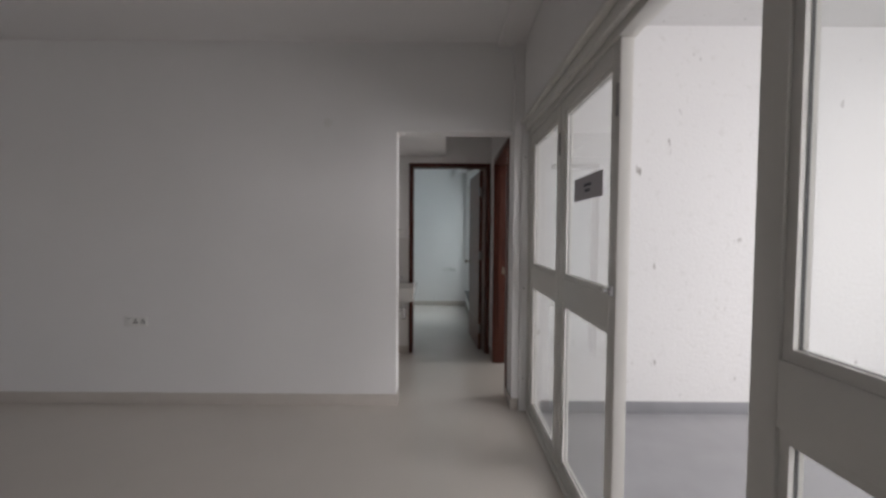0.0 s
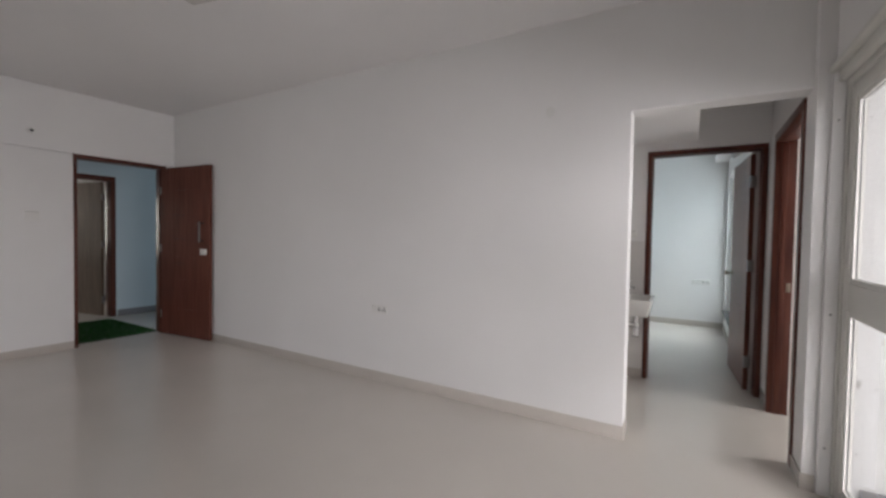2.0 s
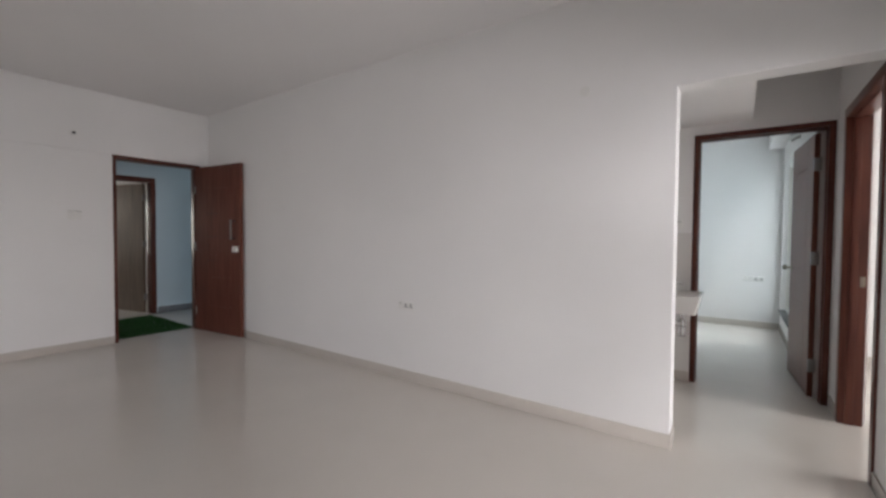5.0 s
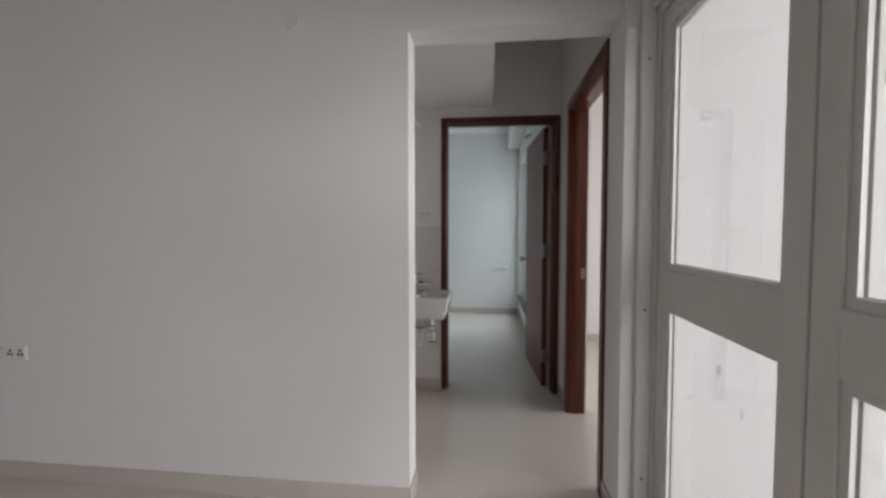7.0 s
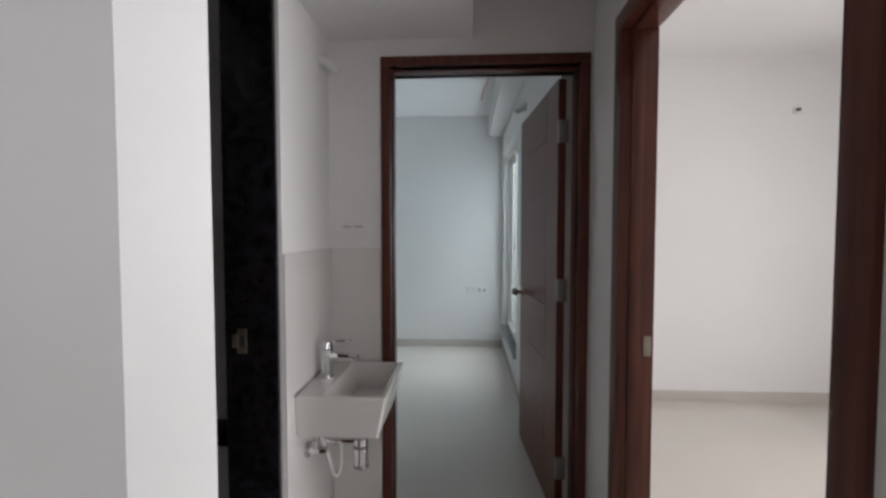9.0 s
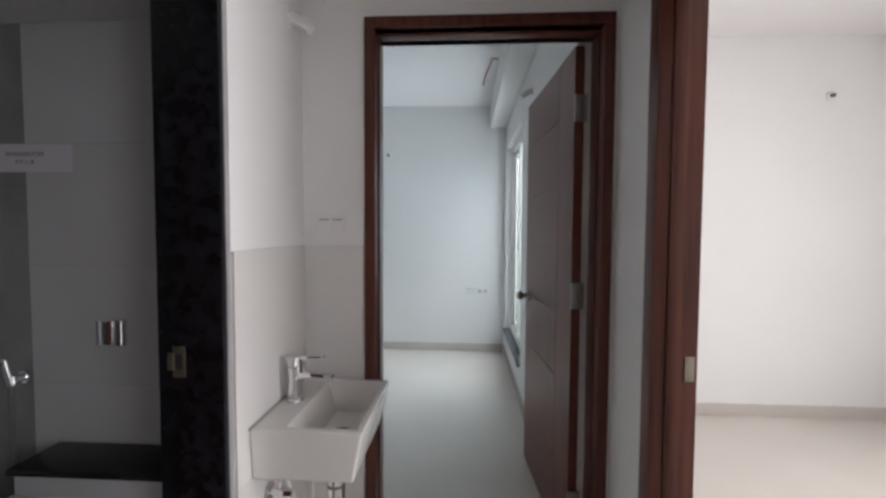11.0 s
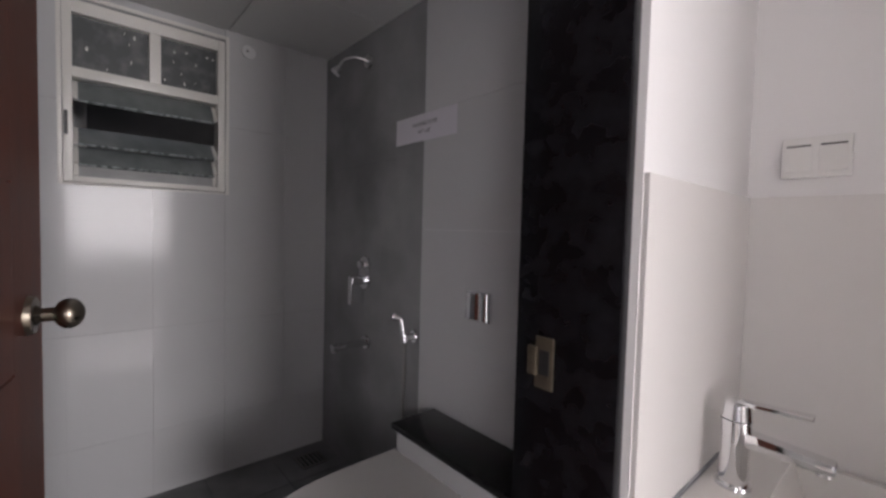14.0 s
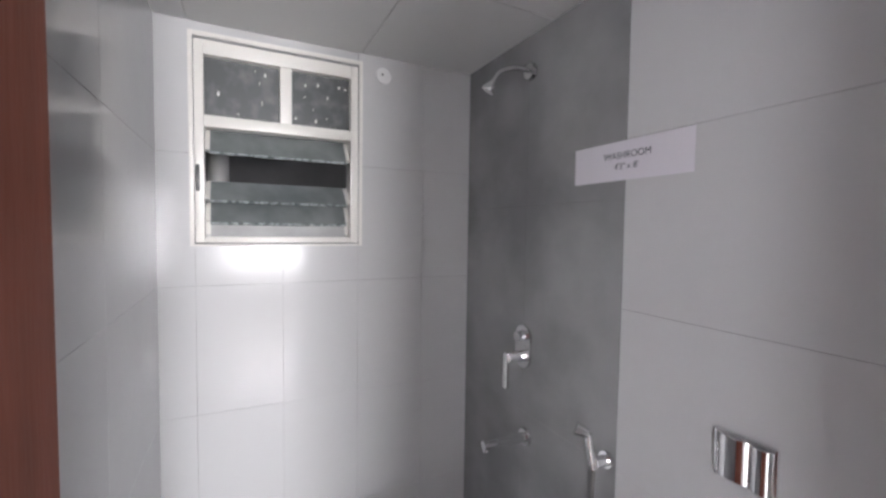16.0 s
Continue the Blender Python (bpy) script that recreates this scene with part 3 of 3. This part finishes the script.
part("diffuser", B((-0.103, 0.103, -0.078, 0.078, -0.060, -0.055), bevel=0.002), DADO, lamp, "grey unlit diffuser")


def loose_wire(name, m, points, mat, label):
    p = thing(name, m, label, "wire")
    part("wire", tube(bmesh.new(), points, 0.0042), mat, p)
    c = bmesh.new()
    rod(c, (0.02, 0.01, 0), (0.02, 0.01, -0.012), 0.035, 0.032, 20)
    part("ceiling_box", c, PLASTIC, p)
    return p


loose_wire("ceiling_wire", pose(-3.37, 0.74, H), [(0, 0, 0), (0, -0.02, -0.14), (0, 0.03, -0.33), (0.01, 0.085, -0.445), (0.02, 0.06, -0.30), (0.03, 0.03, -0.14), (0.03, 0.03, 0)], REDWIRE, "loose red wires hanging from the ceiling")
loose_wire("bedroom_ceiling_wire", pose(0.56, 6.75, 2.69), [(0, 0, 0), (-0.02, 0, -0.06), (-0.05, 0, -0.12), (-0.07, 0.01, -0.2)], REDWIRE, "loose dark red wires hanging from the bedroom ceiling")

# ---- basin ----
basin = thing("wash_basin", pose(BW + 0.008, 4.655, 0.785), "white glazed rectangular wall-hung wash basin", "wash basin")
bm = bmesh.new()
box(bm, 0, 0.318, -0.20, 0.214, -0.15, 0)
bm.faces.ensure_lookup_table()
for v in bm.verts:
    if v.co.z < -0.1:
        v.co.x = v.co.x * 0.90
        v.co.y *= 0.93
bmesh.ops.bevel(bm, geom=list(bm.edges), offset=0.010, segments=3, affect="EDGES", profile=0.6)
top = max(bm.faces, key=lambda f: (round(f.calc_center_median().z, 4), f.calc_area()))
r = bmesh.ops.inset_region(bm, faces=[top], thickness=0.012, use_even_offset=True)
for v in top.verts:
    if v.co.x < 0.1:
        v.co.x += 0.075
r = bmesh.ops.inset_region(bm, faces=[top], thickness=0.004, use_even_offset=True)
for v in top.verts:
    v.co.z -= 0.012
r = bmesh.ops.inset_region(bm, faces=[top], thickness=0.035, use_even_offset=True)
for v in top.verts:
    v.co.z -= 0.085
body = part("bowl", bm, CERAMIC, basin)
k = bmesh.new()
rod(k, (0.20, 0, -0.0975), (0.20, 0, -0.092), 0.031, 0.029, 24)
ring = part("drain_ring", k, CHROME, basin, "chrome drain ring")
k = bmesh.new()
rod(k, (0.20, 0, -0.0925), (0.20, 0, -0.0905), 0.019, 0.019, 18)
part("drain_hole", k, DARK, ring, "dark drain opening")
part("silicone_seal", B((-0.002, 0.004, -0.2, 0.2, -0.003, 0.004)), BALSKIRT, basin, "grey sealant line against the wall")

tap = thing("basin_tap", pose(BW + 0.055, 4.66, 0.785), "polished chrome single-lever basin tap", "tap")
k = bmesh.new()
rod(k, (0, 0, 0), (0, 0, 0.006), 0.027, 0.026, 26)
rod(k, (0, 0, 0.006), (0, 0, 0.112), 0.0215, 0.0225, 26)
part("body", k, CHROME, tap)
k = bmesh.new()
box(k, 0.0, 0.125, -0.0145, 0.0145, 0.072, 0.098, bevel=0.006)
for v in k.verts:
    if v.co.x > 0.06:
        v.co.z = 0.0845 + (v.co.z - 0.085) * 0.72 - 0.004
rod(k, (0.112, 0, 0.078), (0.112, 0, 0.066), 0.0105, 0.0105, 16)
part("spout", k, CHROME, tap)
k = bmesh.new()
rod(k, (0, 0, 0.114), (0, 0, 0.138), 0.0225, 0.020, 26)
ball(k, (0, 0, 0.137), 0.0199, 1, 1, 0.4)
box(k, -0.012, 0.098, -0.012, 0.012, 0.136, 0.144, bevel=0.0035)
for v in k.verts:
    if v.co.x > 0.04:
        v.co.z += (v.co.x - 0.04) * 0.10
part("lever", k, CHROME, tap)
k = bmesh.new()
rod(k, (0, 0, 0.112), (0, 0, 0.114), 0.0205, 0.0205, 26)
part("joint", k, DARK, tap, "dark joint under the lever")

trap = thing("bottle_trap", pose(BW + 0.009, 4.655, 0.622), "chrome bottle trap and waste pipe under the basin", "waste trap")
k = bmesh.new()
rod(k, (0.18, 0, 0.013), (0.18, 0, -0.06), 0.016)
rod(k, (0.18, 0, -0.06), (0.18, 0, -0.18), 0.028, 0.028, 24)
rod(k, (0.18, 0, -0.18), (0.18, 0, -0.195), 0.022, 0.020, 24)
part("bottle", k, CHROME, trap)
for z, rad in ((-0.062, 0.031), (-0.10, 0.0295), (-0.178, 0.0295)):
    part("collar", rod(bmesh.new(), (0.18, 0, z), (0.18, 0, z - 0.010), rad, rad, 24), STEEL, trap, "dull steel collar")
k = bmesh.new()
rod(k, (0.18, 0, -0.085), (0.012, 0, -0.085), 0.014)
part("waste_pipe", k, CHROME, trap)
k = bmesh.new()
rod(k, (0.012, 0, -0.085), (0.0, 0, -0.085), 0.034, 0.036, 24)
part("wall_flange", k, CHROME, trap)
k = bmesh.new()
rod(k, (0.0, -0.09, -0.08), (0.05, -0.09, -0.08), 0.013)
rod(k, (0.035, -0.09, -0.08), (0.035, -0.09, -0.045), 0.009)
rod(k, (0.05, -0.09, -0.08), (0.075, -0.09, -0.08), 0.017, 0.015)
rod(k, (0.0, -0.09, -0.08), (0.008, -0.09, -0.08), 0.028, 0.026, 20)
part("angle_valve", k, CHROME, trap)
part("supply_hose", tube(bmesh.new(), [(0.035, -0.09, -0.045), (0.04, -0.10, 0.0), (0.075, -0.08, -0.10), (0.09, -0.05, -0.20), (0.105, -0.02, -0.17), (0.10, 0.0, -0.04), (0.09, 0.01, 0.02)], 0.006), HOSE, trap, "white flexible supply hose")

# ---- bedroom window ----
win = thing("window_bedroom", pose(0.87, 7.25, 0.27), "white sliding bedroom window with a low dark granite sill", "window")
win["kind"] = "structure"
part("window_sill", B((-0.105, 0.08, -0.63, 0.63, 0, 0.022), bevel=0.003), SILL, win, "dark grey granite sill")
for y0, y1, z0, z1 in ((-0.63, -0.585, 0.022, 1.93), (0.585, 0.63, 0.022, 1.93), (-0.585, 0.585, 0.022, 0.065), (-0.585, 0.585, 1.885, 1.93)):
    part("window_frame", B((-0.03, 0.05, y0, y1, z0, z1), bevel=0.003), UPVC, win)
for x, y0, y1 in ((-0.012, -0.585, 0.02), (0.022, -0.02, 0.585)):
    for a, b, c, d in ((y0, y0 + 0.05, 0.065, 1.885), (y1 - 0.05, y1, 0.065, 1.885), (y0 + 0.05, y1 - 0.05, 0.065, 0.115), (y0 + 0.05, y1 - 0.05, 1.835, 1.885)):
        part("sash", B((x - 0.013, x + 0.013, a, b, c, d), bevel=0.002), UPVC, win)
    g = part("pane", B((x - 0.002, x + 0.002, y0 + 0.05, y1 - 0.05, 0.115, 1.835)), GLASS, win, "clear glass")
    g.visible_shadow = False
part("latch", B((-0.035, -0.025, -0.005, 0.015, 0.9, 0.96), bevel=0.003), DARK, win, "dark sliding latch")

w3 = thing("window_side_room", pose(4.05, 4.38, 0.6), "white framed window of the side room", "window")
w3["kind"] = "structure"
for y0, y1, z0, z1 in ((-0.7, -0.65, 0, 1.5), (0.65, 0.7, 0, 1.5), (-0.65, 0.65, 0, 0.05), (-0.65, 0.65, 1.45, 1.5), (-0.03, 0.03, 0.05, 1.45)):
    part("window_frame", B((-0.03, 0.03, y0, y1, z0, z1), bevel=0.003), UPVC, w3)

# ---- bathroom ----
bc = B(bevel=0)
xs, ys = (WX, -1.62, -1.02, -0.42), (3.68, 3.78, 4.38, BY)
for xa, xb in zip(xs, xs[1:]):
    for ya, yb in zip(ys, ys[1:]):
        box(bc, xa + 0.002, xb - 0.002, ya + 0.002, yb - 0.002, 2.105, 2.118)
box(bc, WX, BI, NB, BY, 2.118, 2.15)
structure("bathroom_ceiling", bc, GYPSUM, "white panelled false ceiling with open joints", "ceiling")

bw = thing("window_bathroom", pose(WX - 0.02, 4.0825, 1.35), "white bathroom louvre window with dusty glass blades", "window")
bw["kind"] = "structure"
hw, hh = 0.285, 0.70
for y0, y1, z0, z1 in ((-hw, -hw + 0.03, 0, hh), (hw - 0.03, hw, 0, hh), (-hw + 0.03, hw - 0.03, 0, 0.022), (-hw + 0.03, hw - 0.03, hh - 0.05, hh), (-hw + 0.03, hw - 0.03, 0.405, 0.445)):
    part("window_frame", B((-0.05, 0.026, y0, y1, z0, z1), bevel=0.003), UPVC, bw)
part("mullion", B((-0.05, 0.024, -0.008, 0.034, 0.445, hh - 0.05), bevel=0.003), UPVC, bw)
for y0, y1 in ((-hw + 0.03, -0.008), (0.034, hw - 0.03)):
    part("pane", B((-0.012, -0.006, y0, y1, 0.445, hh - 0.05)), DUSTYPANE, bw, "dust-coated dark glass with paint specks")
rs = random.Random(11)
for i in range(16):
    y, z, a, b = rs.choice((-1, 1, 1)) * rs.uniform(0.05, 0.24), rs.uniform(0.46, 0.64), rs.uniform(0.001, 0.004), rs.uniform(0.002, 0.010)
    sp_ = bmesh.new()
    ball(sp_, (-0.0055, y, z), 1.0, 0.0008, a, b)
    part("paint_speck", sp_, PLASTIC, bw, "white paint speck")
for z, tilt, half, glassy in ((0.362, 36, 0.054, LOUVRE), (0.185, 46, 0.052, LOUVRE), (0.108, 34, 0.044, LOUVRE), (0.052, 8, 0.031, LITBLADE)):
    m = pose(-0.012, 0, z, 0, -tilt, 0)
    blade = B((-0.003, 0.003, -hw + 0.045, hw - 0.045, -half, half))
    bmesh.ops.transform(blade, matrix=m, verts=blade.verts)
    bl = part("louvre_blade", blade, glassy, bw, "dusty greenish glass louvre blade")
    e = B((-0.0034, 0.0034, -hw + 0.045, hw - 0.045, -half - 0.006, -half - 0.0002))
    bmesh.ops.transform(e, matrix=m, verts=e.verts)
    part("blade_edge", e, GLASSEDGE, bl, "chipped bright glass edge")
    for s in (-1, 1):
        c = B((-0.006, 0.006, s * (hw - 0.046), s * (hw - 0.031), -half + 0.006, half - 0.006), bevel=0.001)
        bmesh.ops.transform(c, matrix=m, verts=c.verts)
        part("blade_clip", c, UPVC, bl)
for y0, y1, z0, z1 in ((-0.301, -0.2865, -0.012, 0.722), (0.2865, 0.301, -0.012, 0.722), (-0.2865, 0.2865, -0.012, -0.004), (-0.2865, 0.2865, 0.706, 0.722)):
    part("trim_strip", B((0.0285, 0.034, y0, y1, z0, z1), bevel=0.001), UPVC, bw)
part("operating_lever", B((0.027, 0.040, -hw + 0.004, -hw + 0.016, 0.18, 0.27), bevel=0.002), DARK, bw, "dark operating lever")

sh = thing("wall_shower", pose(-1.735, BY - 0.012, 1.972), "chrome wall shower with a bent arm", "shower")
k = bmesh.new()
rod(k, (0, 0, 0), (0, -0.012, 0), 0.032, 0.028, 24)
part("flange", k, CHROME, sh)
part("arm", tube(bmesh.new(), [(0, 0, 0), (-0.02, -0.05, 0.010), (-0.045, -0.10, -0.005), (-0.06, -0.125, -0.045)], 0.008), CHROME, sh)
k = bmesh.new()
rod(k, (-0.06, -0.123, -0.04), (-0.066, -0.134, -0.062), 0.012, 0.022, 24)
rod(k, (-0.066, -0.134, -0.062), (-0.068, -0.138, -0.069), 0.024, 0.023, 24)
part("rose", k, CHROME, sh)

mx = thing("shower_mixer", pose(-1.74, BY - 0.012, 0.985), "chrome concealed shower mixer with a lever", "mixer")
k = bmesh.new()
for z, d in ((0.035, 0.008), (-0.035, 0.009)):
    rod(k, (0, 0, z), (0, -d, z), 0.045, 0.043, 26)
box(k, -0.043, 0.043, -0.007, 0, -0.035, 0.035)
part("plate", k, CHROME, mx)
k = bmesh.new()
rod(k, (0, -0.006, 0.04), (0, -0.035, 0.04), 0.019, 0.017, 20)
part("diverter", k, CHROME, mx)
k = bmesh.new()
rod(k, (0, -0.006, -0.035), (0, -0.075, -0.035), 0.022, 0.021, 24)
part("cartridge", k, CHROME, mx)
lev = B((-0.013, 0.013, -0.085, -0.07, -0.145, -0.015), bevel=0.005)
part("lever", lev, CHROME, mx)

sp = thing("bath_spout", pose(-1.72, BY - 0.012, 0.655), "chrome wall-mounted bath spout", "spout")
k = bmesh.new()
rod(k, (0, 0, 0), (0, -0.01, 0), 0.033, 0.03, 24)
part("flange", k, CHROME, sp)
k = bmesh.new()
rod(k, (0, -0.01, 0), (-0.015, -0.17, -0.006), 0.018, 0.017, 20)
rod(k, (-0.0145, -0.158, -0.006), (-0.0145, -0.158, -0.028), 0.013, 0.012, 16)
part("pipe", k, CHROME, sp)

hf = thing("health_faucet", pose(-1.355, BY - 0.012, 0.79), "chrome hand bidet spray hanging in its holder", "bidet spray")
k = bmesh.new()
rod(k, (0.01, 0, -0.03), (0.01, -0.045, -0.03), 0.016, 0.015)
rod(k, (0.01, 0, -0.03), (0.01, -0.006, -0.03), 0.026, 0.024, 22)
part("holder", k, CHROME, hf)
k = bmesh.new()
rod(k, (0.005, -0.045, -0.05), (-0.012, -0.05, 0.045), 0.012, 0.013)
rod(k, (-0.012, -0.05, 0.045), (-0.035, -0.075, 0.058), 0.014, 0.02)
part("spray_head", k, CHROME, hf)
part("hose", tube(bmesh.new(), [(0.005, -0.045, -0.05), (0.006, -0.046, -0.2), (0.008, -0.048, -0.45), (0.022, -0.046, -0.60), (0.042, -0.04, -0.63), (0.055, -0.03, -0.56), (0.056, -0.014, -0.50), (0.056, 0, -0.49)], 0.0055), STEEL, hf, "ribbed metal hose")

fl = thing("flush_plate", pose(-0.985, BY - 0.010, 0.94), "chrome dual flush plate above the cistern ledge", "flush plate")
part("plate", B((-0.06, 0.06, -0.012, 0, -0.052, 0.052), bevel=0.005), CHROME, fl)
for x0, x1 in ((-0.054, 0.009), (0.012, 0.054)):
    bm = bmesh.new()
    n = 10
    front = [[bm.verts.new((x0 + (x1 - x0) * i / n, -0.014 - 0.011 * math.sin(math.pi * i / n) ** 0.7, z)) for i in range(n + 1)] for z in (-0.045, 0.045)]
    rear = [[bm.verts.new((x, -0.012, z)) for x in (x0, x1)] for z in (-0.045, 0.045)]
    for i in range(n):
        bm.faces.new((front[0][i], front[0][i + 1], front[1][i + 1], front[1][i]))
    for f, q in zip(front, rear):
        bm.faces.new(f + q[::-1])
    bm.faces.new((front[0][0], front[1][0], rear[1][0], rear[0][0]))
    bm.faces.new((front[0][-1], rear[0][1], rear[1][1], front[1][-1]))
    part("button", bm, CHROME, fl)

nt2 = thing("room_notice", pose(-1.31, BY - 0.0125, 1.602), "white printed paper room notice taped across the tiles", "notice")
sheet2 = part("sheet", B((-0.19, 0.19, -0.001, 0, -0.053, 0.053)), PAPER, nt2)


def text_mesh(words, size, x, y, z, mat, parent):
    cu = bpy.data.curves.new("text", "FONT")
    cu.body, cu.size, cu.align_x, cu.align_y, cu.extrude = words, size, "CENTER", "CENTER", 0.0002
    tmp = bpy.data.objects.new("text", cu)
    scene.collection.objects.link(tmp)
    me = bpy.data.meshes.new_from_object(tmp.evaluated_get(bpy.context.evaluated_depsgraph_get()))
    bpy.data.objects.remove(tmp)
    me.transform(pose(x, y, z, 90, 0, 0))
    me.materials.clear()
    me.materials.append(mat)
    ob = new("lettering", me)
    ob.parent = parent
    return tagged(ob, "dark printed letters")


text_mesh("WASHROOM", 0.026, 0.0, -0.0018, 0.014, INK, sheet2)
text_mesh("4'3\" x 8'", 0.024, 0.0, -0.0018, -0.016, INK, sheet2)

led = thing("cistern_ledge", pose(-0.80, BY - 0.1, -0.02), "white tiled cistern box with a black granite top", "ledge")
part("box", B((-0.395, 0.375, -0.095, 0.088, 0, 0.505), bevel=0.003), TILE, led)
part("top", B((-0.41, 0.378, -0.11, 0.088, 0.505, 0.527), bevel=0.003), GRANITE, led, "black polished granite slab")

wc = thing("toilet", pose(-1.03, 4.69, -0.02), "white wall-hung ceramic toilet with closed lid", "toilet")


def toilet_slab(z0, z1, s0, s1, length):
    """A D-shaped slab, flat at the wall side."""
    bm = bmesh.new()
    rings = []
    for z, s in ((z0, s0), ((z0 + z1) / 2, (s0 + s1) / 2 + 0.006), (z1, s1)):
        ring = []
        for i in range(32):
            a = math.pi * i / 31
            x = 0.182 * s * math.copysign(abs(math.cos(a)) ** 0.62, math.cos(a))
            y = -0.14 - (length - 0.14) * s * math.sin(a) ** 0.75
            ring.append(bm.verts.new((x, y, z)))
        ring += [bm.verts.new((-0.182 * s, 0, z)), bm.verts.new((0.182 * s, 0, z))]
        rings.append(ring)
    n = len(rings[0])
    for a, b in zip(rings, rings[1:]):
        for j in range(n):
            bm.faces.new((a[j], a[(j + 1) % n], b[(j + 1) % n], b[j]))
    bm.faces.new(rings[0]), bm.faces.new(rings[-1])
    return bm


part("bowl", toilet_slab(0.10, 0.385, 0.62, 0.98, 0.50), CERAMIC, wc)
part("seat", toilet_slab(0.388, 0.404, 1.0, 1.0, 0.505), PLASTIC, wc)
part("lid", toilet_slab(0.407, 0.428, 1.0, 0.97, 0.505), PLASTIC, wc)

dr = thing("floor_drain", pose(-2.03, 4.74, -0.012), "dark square floor drain grate", "floor drain")
part("frame", B((-0.065, 0.065, -0.065, -0.055, 0, 0.005), (-0.065, 0.065, 0.055, 0.065, 0, 0.005), (-0.065, -0.055, -0.055, 0.055, 0, 0.005), (0.055, 0.065, -0.055, 0.055, 0, 0.005)), STEEL, dr)
part("sump", B((-0.055, 0.055, -0.055, 0.055, 0, 0.001)), DARK, dr)
for i in range(5):
    part("bar", B((-0.055, 0.055, -0.046 + 0.022 * i, -0.038 + 0.022 * i, 0.001, 0.004)), STEEL, dr)
cap = thing("exhaust_point", pose(WX + 0.008, 4.47, 2.03, 0, 0, -90), "small white round cap near the bathroom ceiling", "wall cap")
part("cover", rod(bmesh.new(), (0, 0, 0), (0, 0.005, 0), 0.033, 0.030, 24), GYPSUM, cap)
part("screw", rod(bmesh.new(), (0.006, 0.0045, 0.004), (0.006, 0.007, 0.004), 0.0045, 0.0045, 10), DARK, cap, "dark screw head")

pipe = thing("drain_pipe", pose(-3.2, 3.83, -6), "white vertical drain pipe in the service duct", "pipe")
part("pipe", rod(bmesh.new(), (0, 0, 0), (0, 0, 13), 0.055, 0.055, 24), PLASTIC, pipe)
for z in (6.6, 9.5):
    part("coupling", rod(bmesh.new(), (0, 0, z), (0, 0, z + 0.12), 0.064, 0.064, 24), PLASTIC, pipe)

# ---- entrance mat ----
mat_ = thing("turf_mat", pose(-6.25, 2.93, -0.008), "bright green artificial grass mat at the entrance", "mat")
part("backing", B((-0.66, 0.66, -0.42, 0.42, 0, 0.008)), DARK, mat_)
rng = random.Random(4)
verts, faces = [], []
for i in range(9000):
    x, y = rng.uniform(-0.66, 0.66), rng.uniform(-0.42, 0.42)
    a, h, l = rng.uniform(0, 6.28), rng.uniform(0.02, 0.034), rng.uniform(-0.012, 0.012)
    dx, dy = 0.003 * math.cos(a), 0.003 * math.sin(a)
    n = len(verts)
    verts += [(x - dx, y - dy, 0.008), (x + dx, y + dy, 0.008), (x + l, y - l, 0.008 + h)]
    faces.append((n, n + 1, n + 2))
me = bpy.data.meshes.new("grass_pile")
me.from_pydata(verts, [], faces)
me.materials.append(TURF)
bl = new("grass_pile", me)
bl.parent = mat_
tagged(bl, "green plastic grass blades", kind="stuff")

# ---- wall tiles of the bathroom and the dado ----


def tile_field(parent, axis, plane, sign, us, zs, mat, name="tile", hole=None, proud=0.008, gap=0.0005):
    """Tiles on a wall: axis 'x' means the wall's plane is x = plane; us and zs are the joints."""
    for a, b in zip(us, us[1:]):
        for c, d in zip(zs, zs[1:]):
            if hole and a > hole[0] - 0.01 and b < hole[1] + 0.01:
                if c > hole[2] - 0.01:
                    continue
                d = min(d, hole[2])
            lo, hi = sorted((plane, plane + sign * proud))
            u0, u1, z0, z1 = a + gap, b - gap, c + gap, d - gap
            bx_ = (lo, hi, u0, u1, z0, z1) if axis == "x" else (u0, u1, lo, hi, z0, z1)
            part(name, B(bx_), mat, parent)


ROWS_Z = (-0.02, 0.278, 0.738, 1.198, 1.658, 2.105)
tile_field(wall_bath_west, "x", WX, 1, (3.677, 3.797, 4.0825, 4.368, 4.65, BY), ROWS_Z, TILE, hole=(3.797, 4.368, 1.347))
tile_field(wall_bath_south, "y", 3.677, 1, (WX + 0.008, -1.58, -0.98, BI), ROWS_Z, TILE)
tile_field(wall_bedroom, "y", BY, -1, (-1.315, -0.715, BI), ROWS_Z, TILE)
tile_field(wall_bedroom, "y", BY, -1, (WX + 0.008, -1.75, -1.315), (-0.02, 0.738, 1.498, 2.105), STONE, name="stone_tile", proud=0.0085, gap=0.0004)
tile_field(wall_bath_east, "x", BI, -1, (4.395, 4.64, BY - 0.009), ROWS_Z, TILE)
tile_field(wall_bath_east, "x", BW, 1, (4.396, BY - 0.009), (0.0, 0.64, 1.28), DADO, name="dado_tile", gap=0.0006)
tile_field(wall_bedroom, "y", BY, -1, (BW + 0.001, -0.012), (0.0, 0.64, 1.28), DADO, name="dado_tile", gap=0.0006)
bfl = bpy.data.objects["bathroom_floor"]
for i in range(6):
    for j in range(5):
        x0, y0 = WX + 0.3 * i, 3.685 + 0.3 * j
        if x0 < BI and y0 < BY - 0.02:
            part("floor_tile", B((x0 + 0.0015, min(x0 + 0.3, BI) - 0.0015, y0 + 0.0015, min(y0 + 0.3, BY) - 0.0015, -0.02, -0.012)), WETFLOOR, bfl)
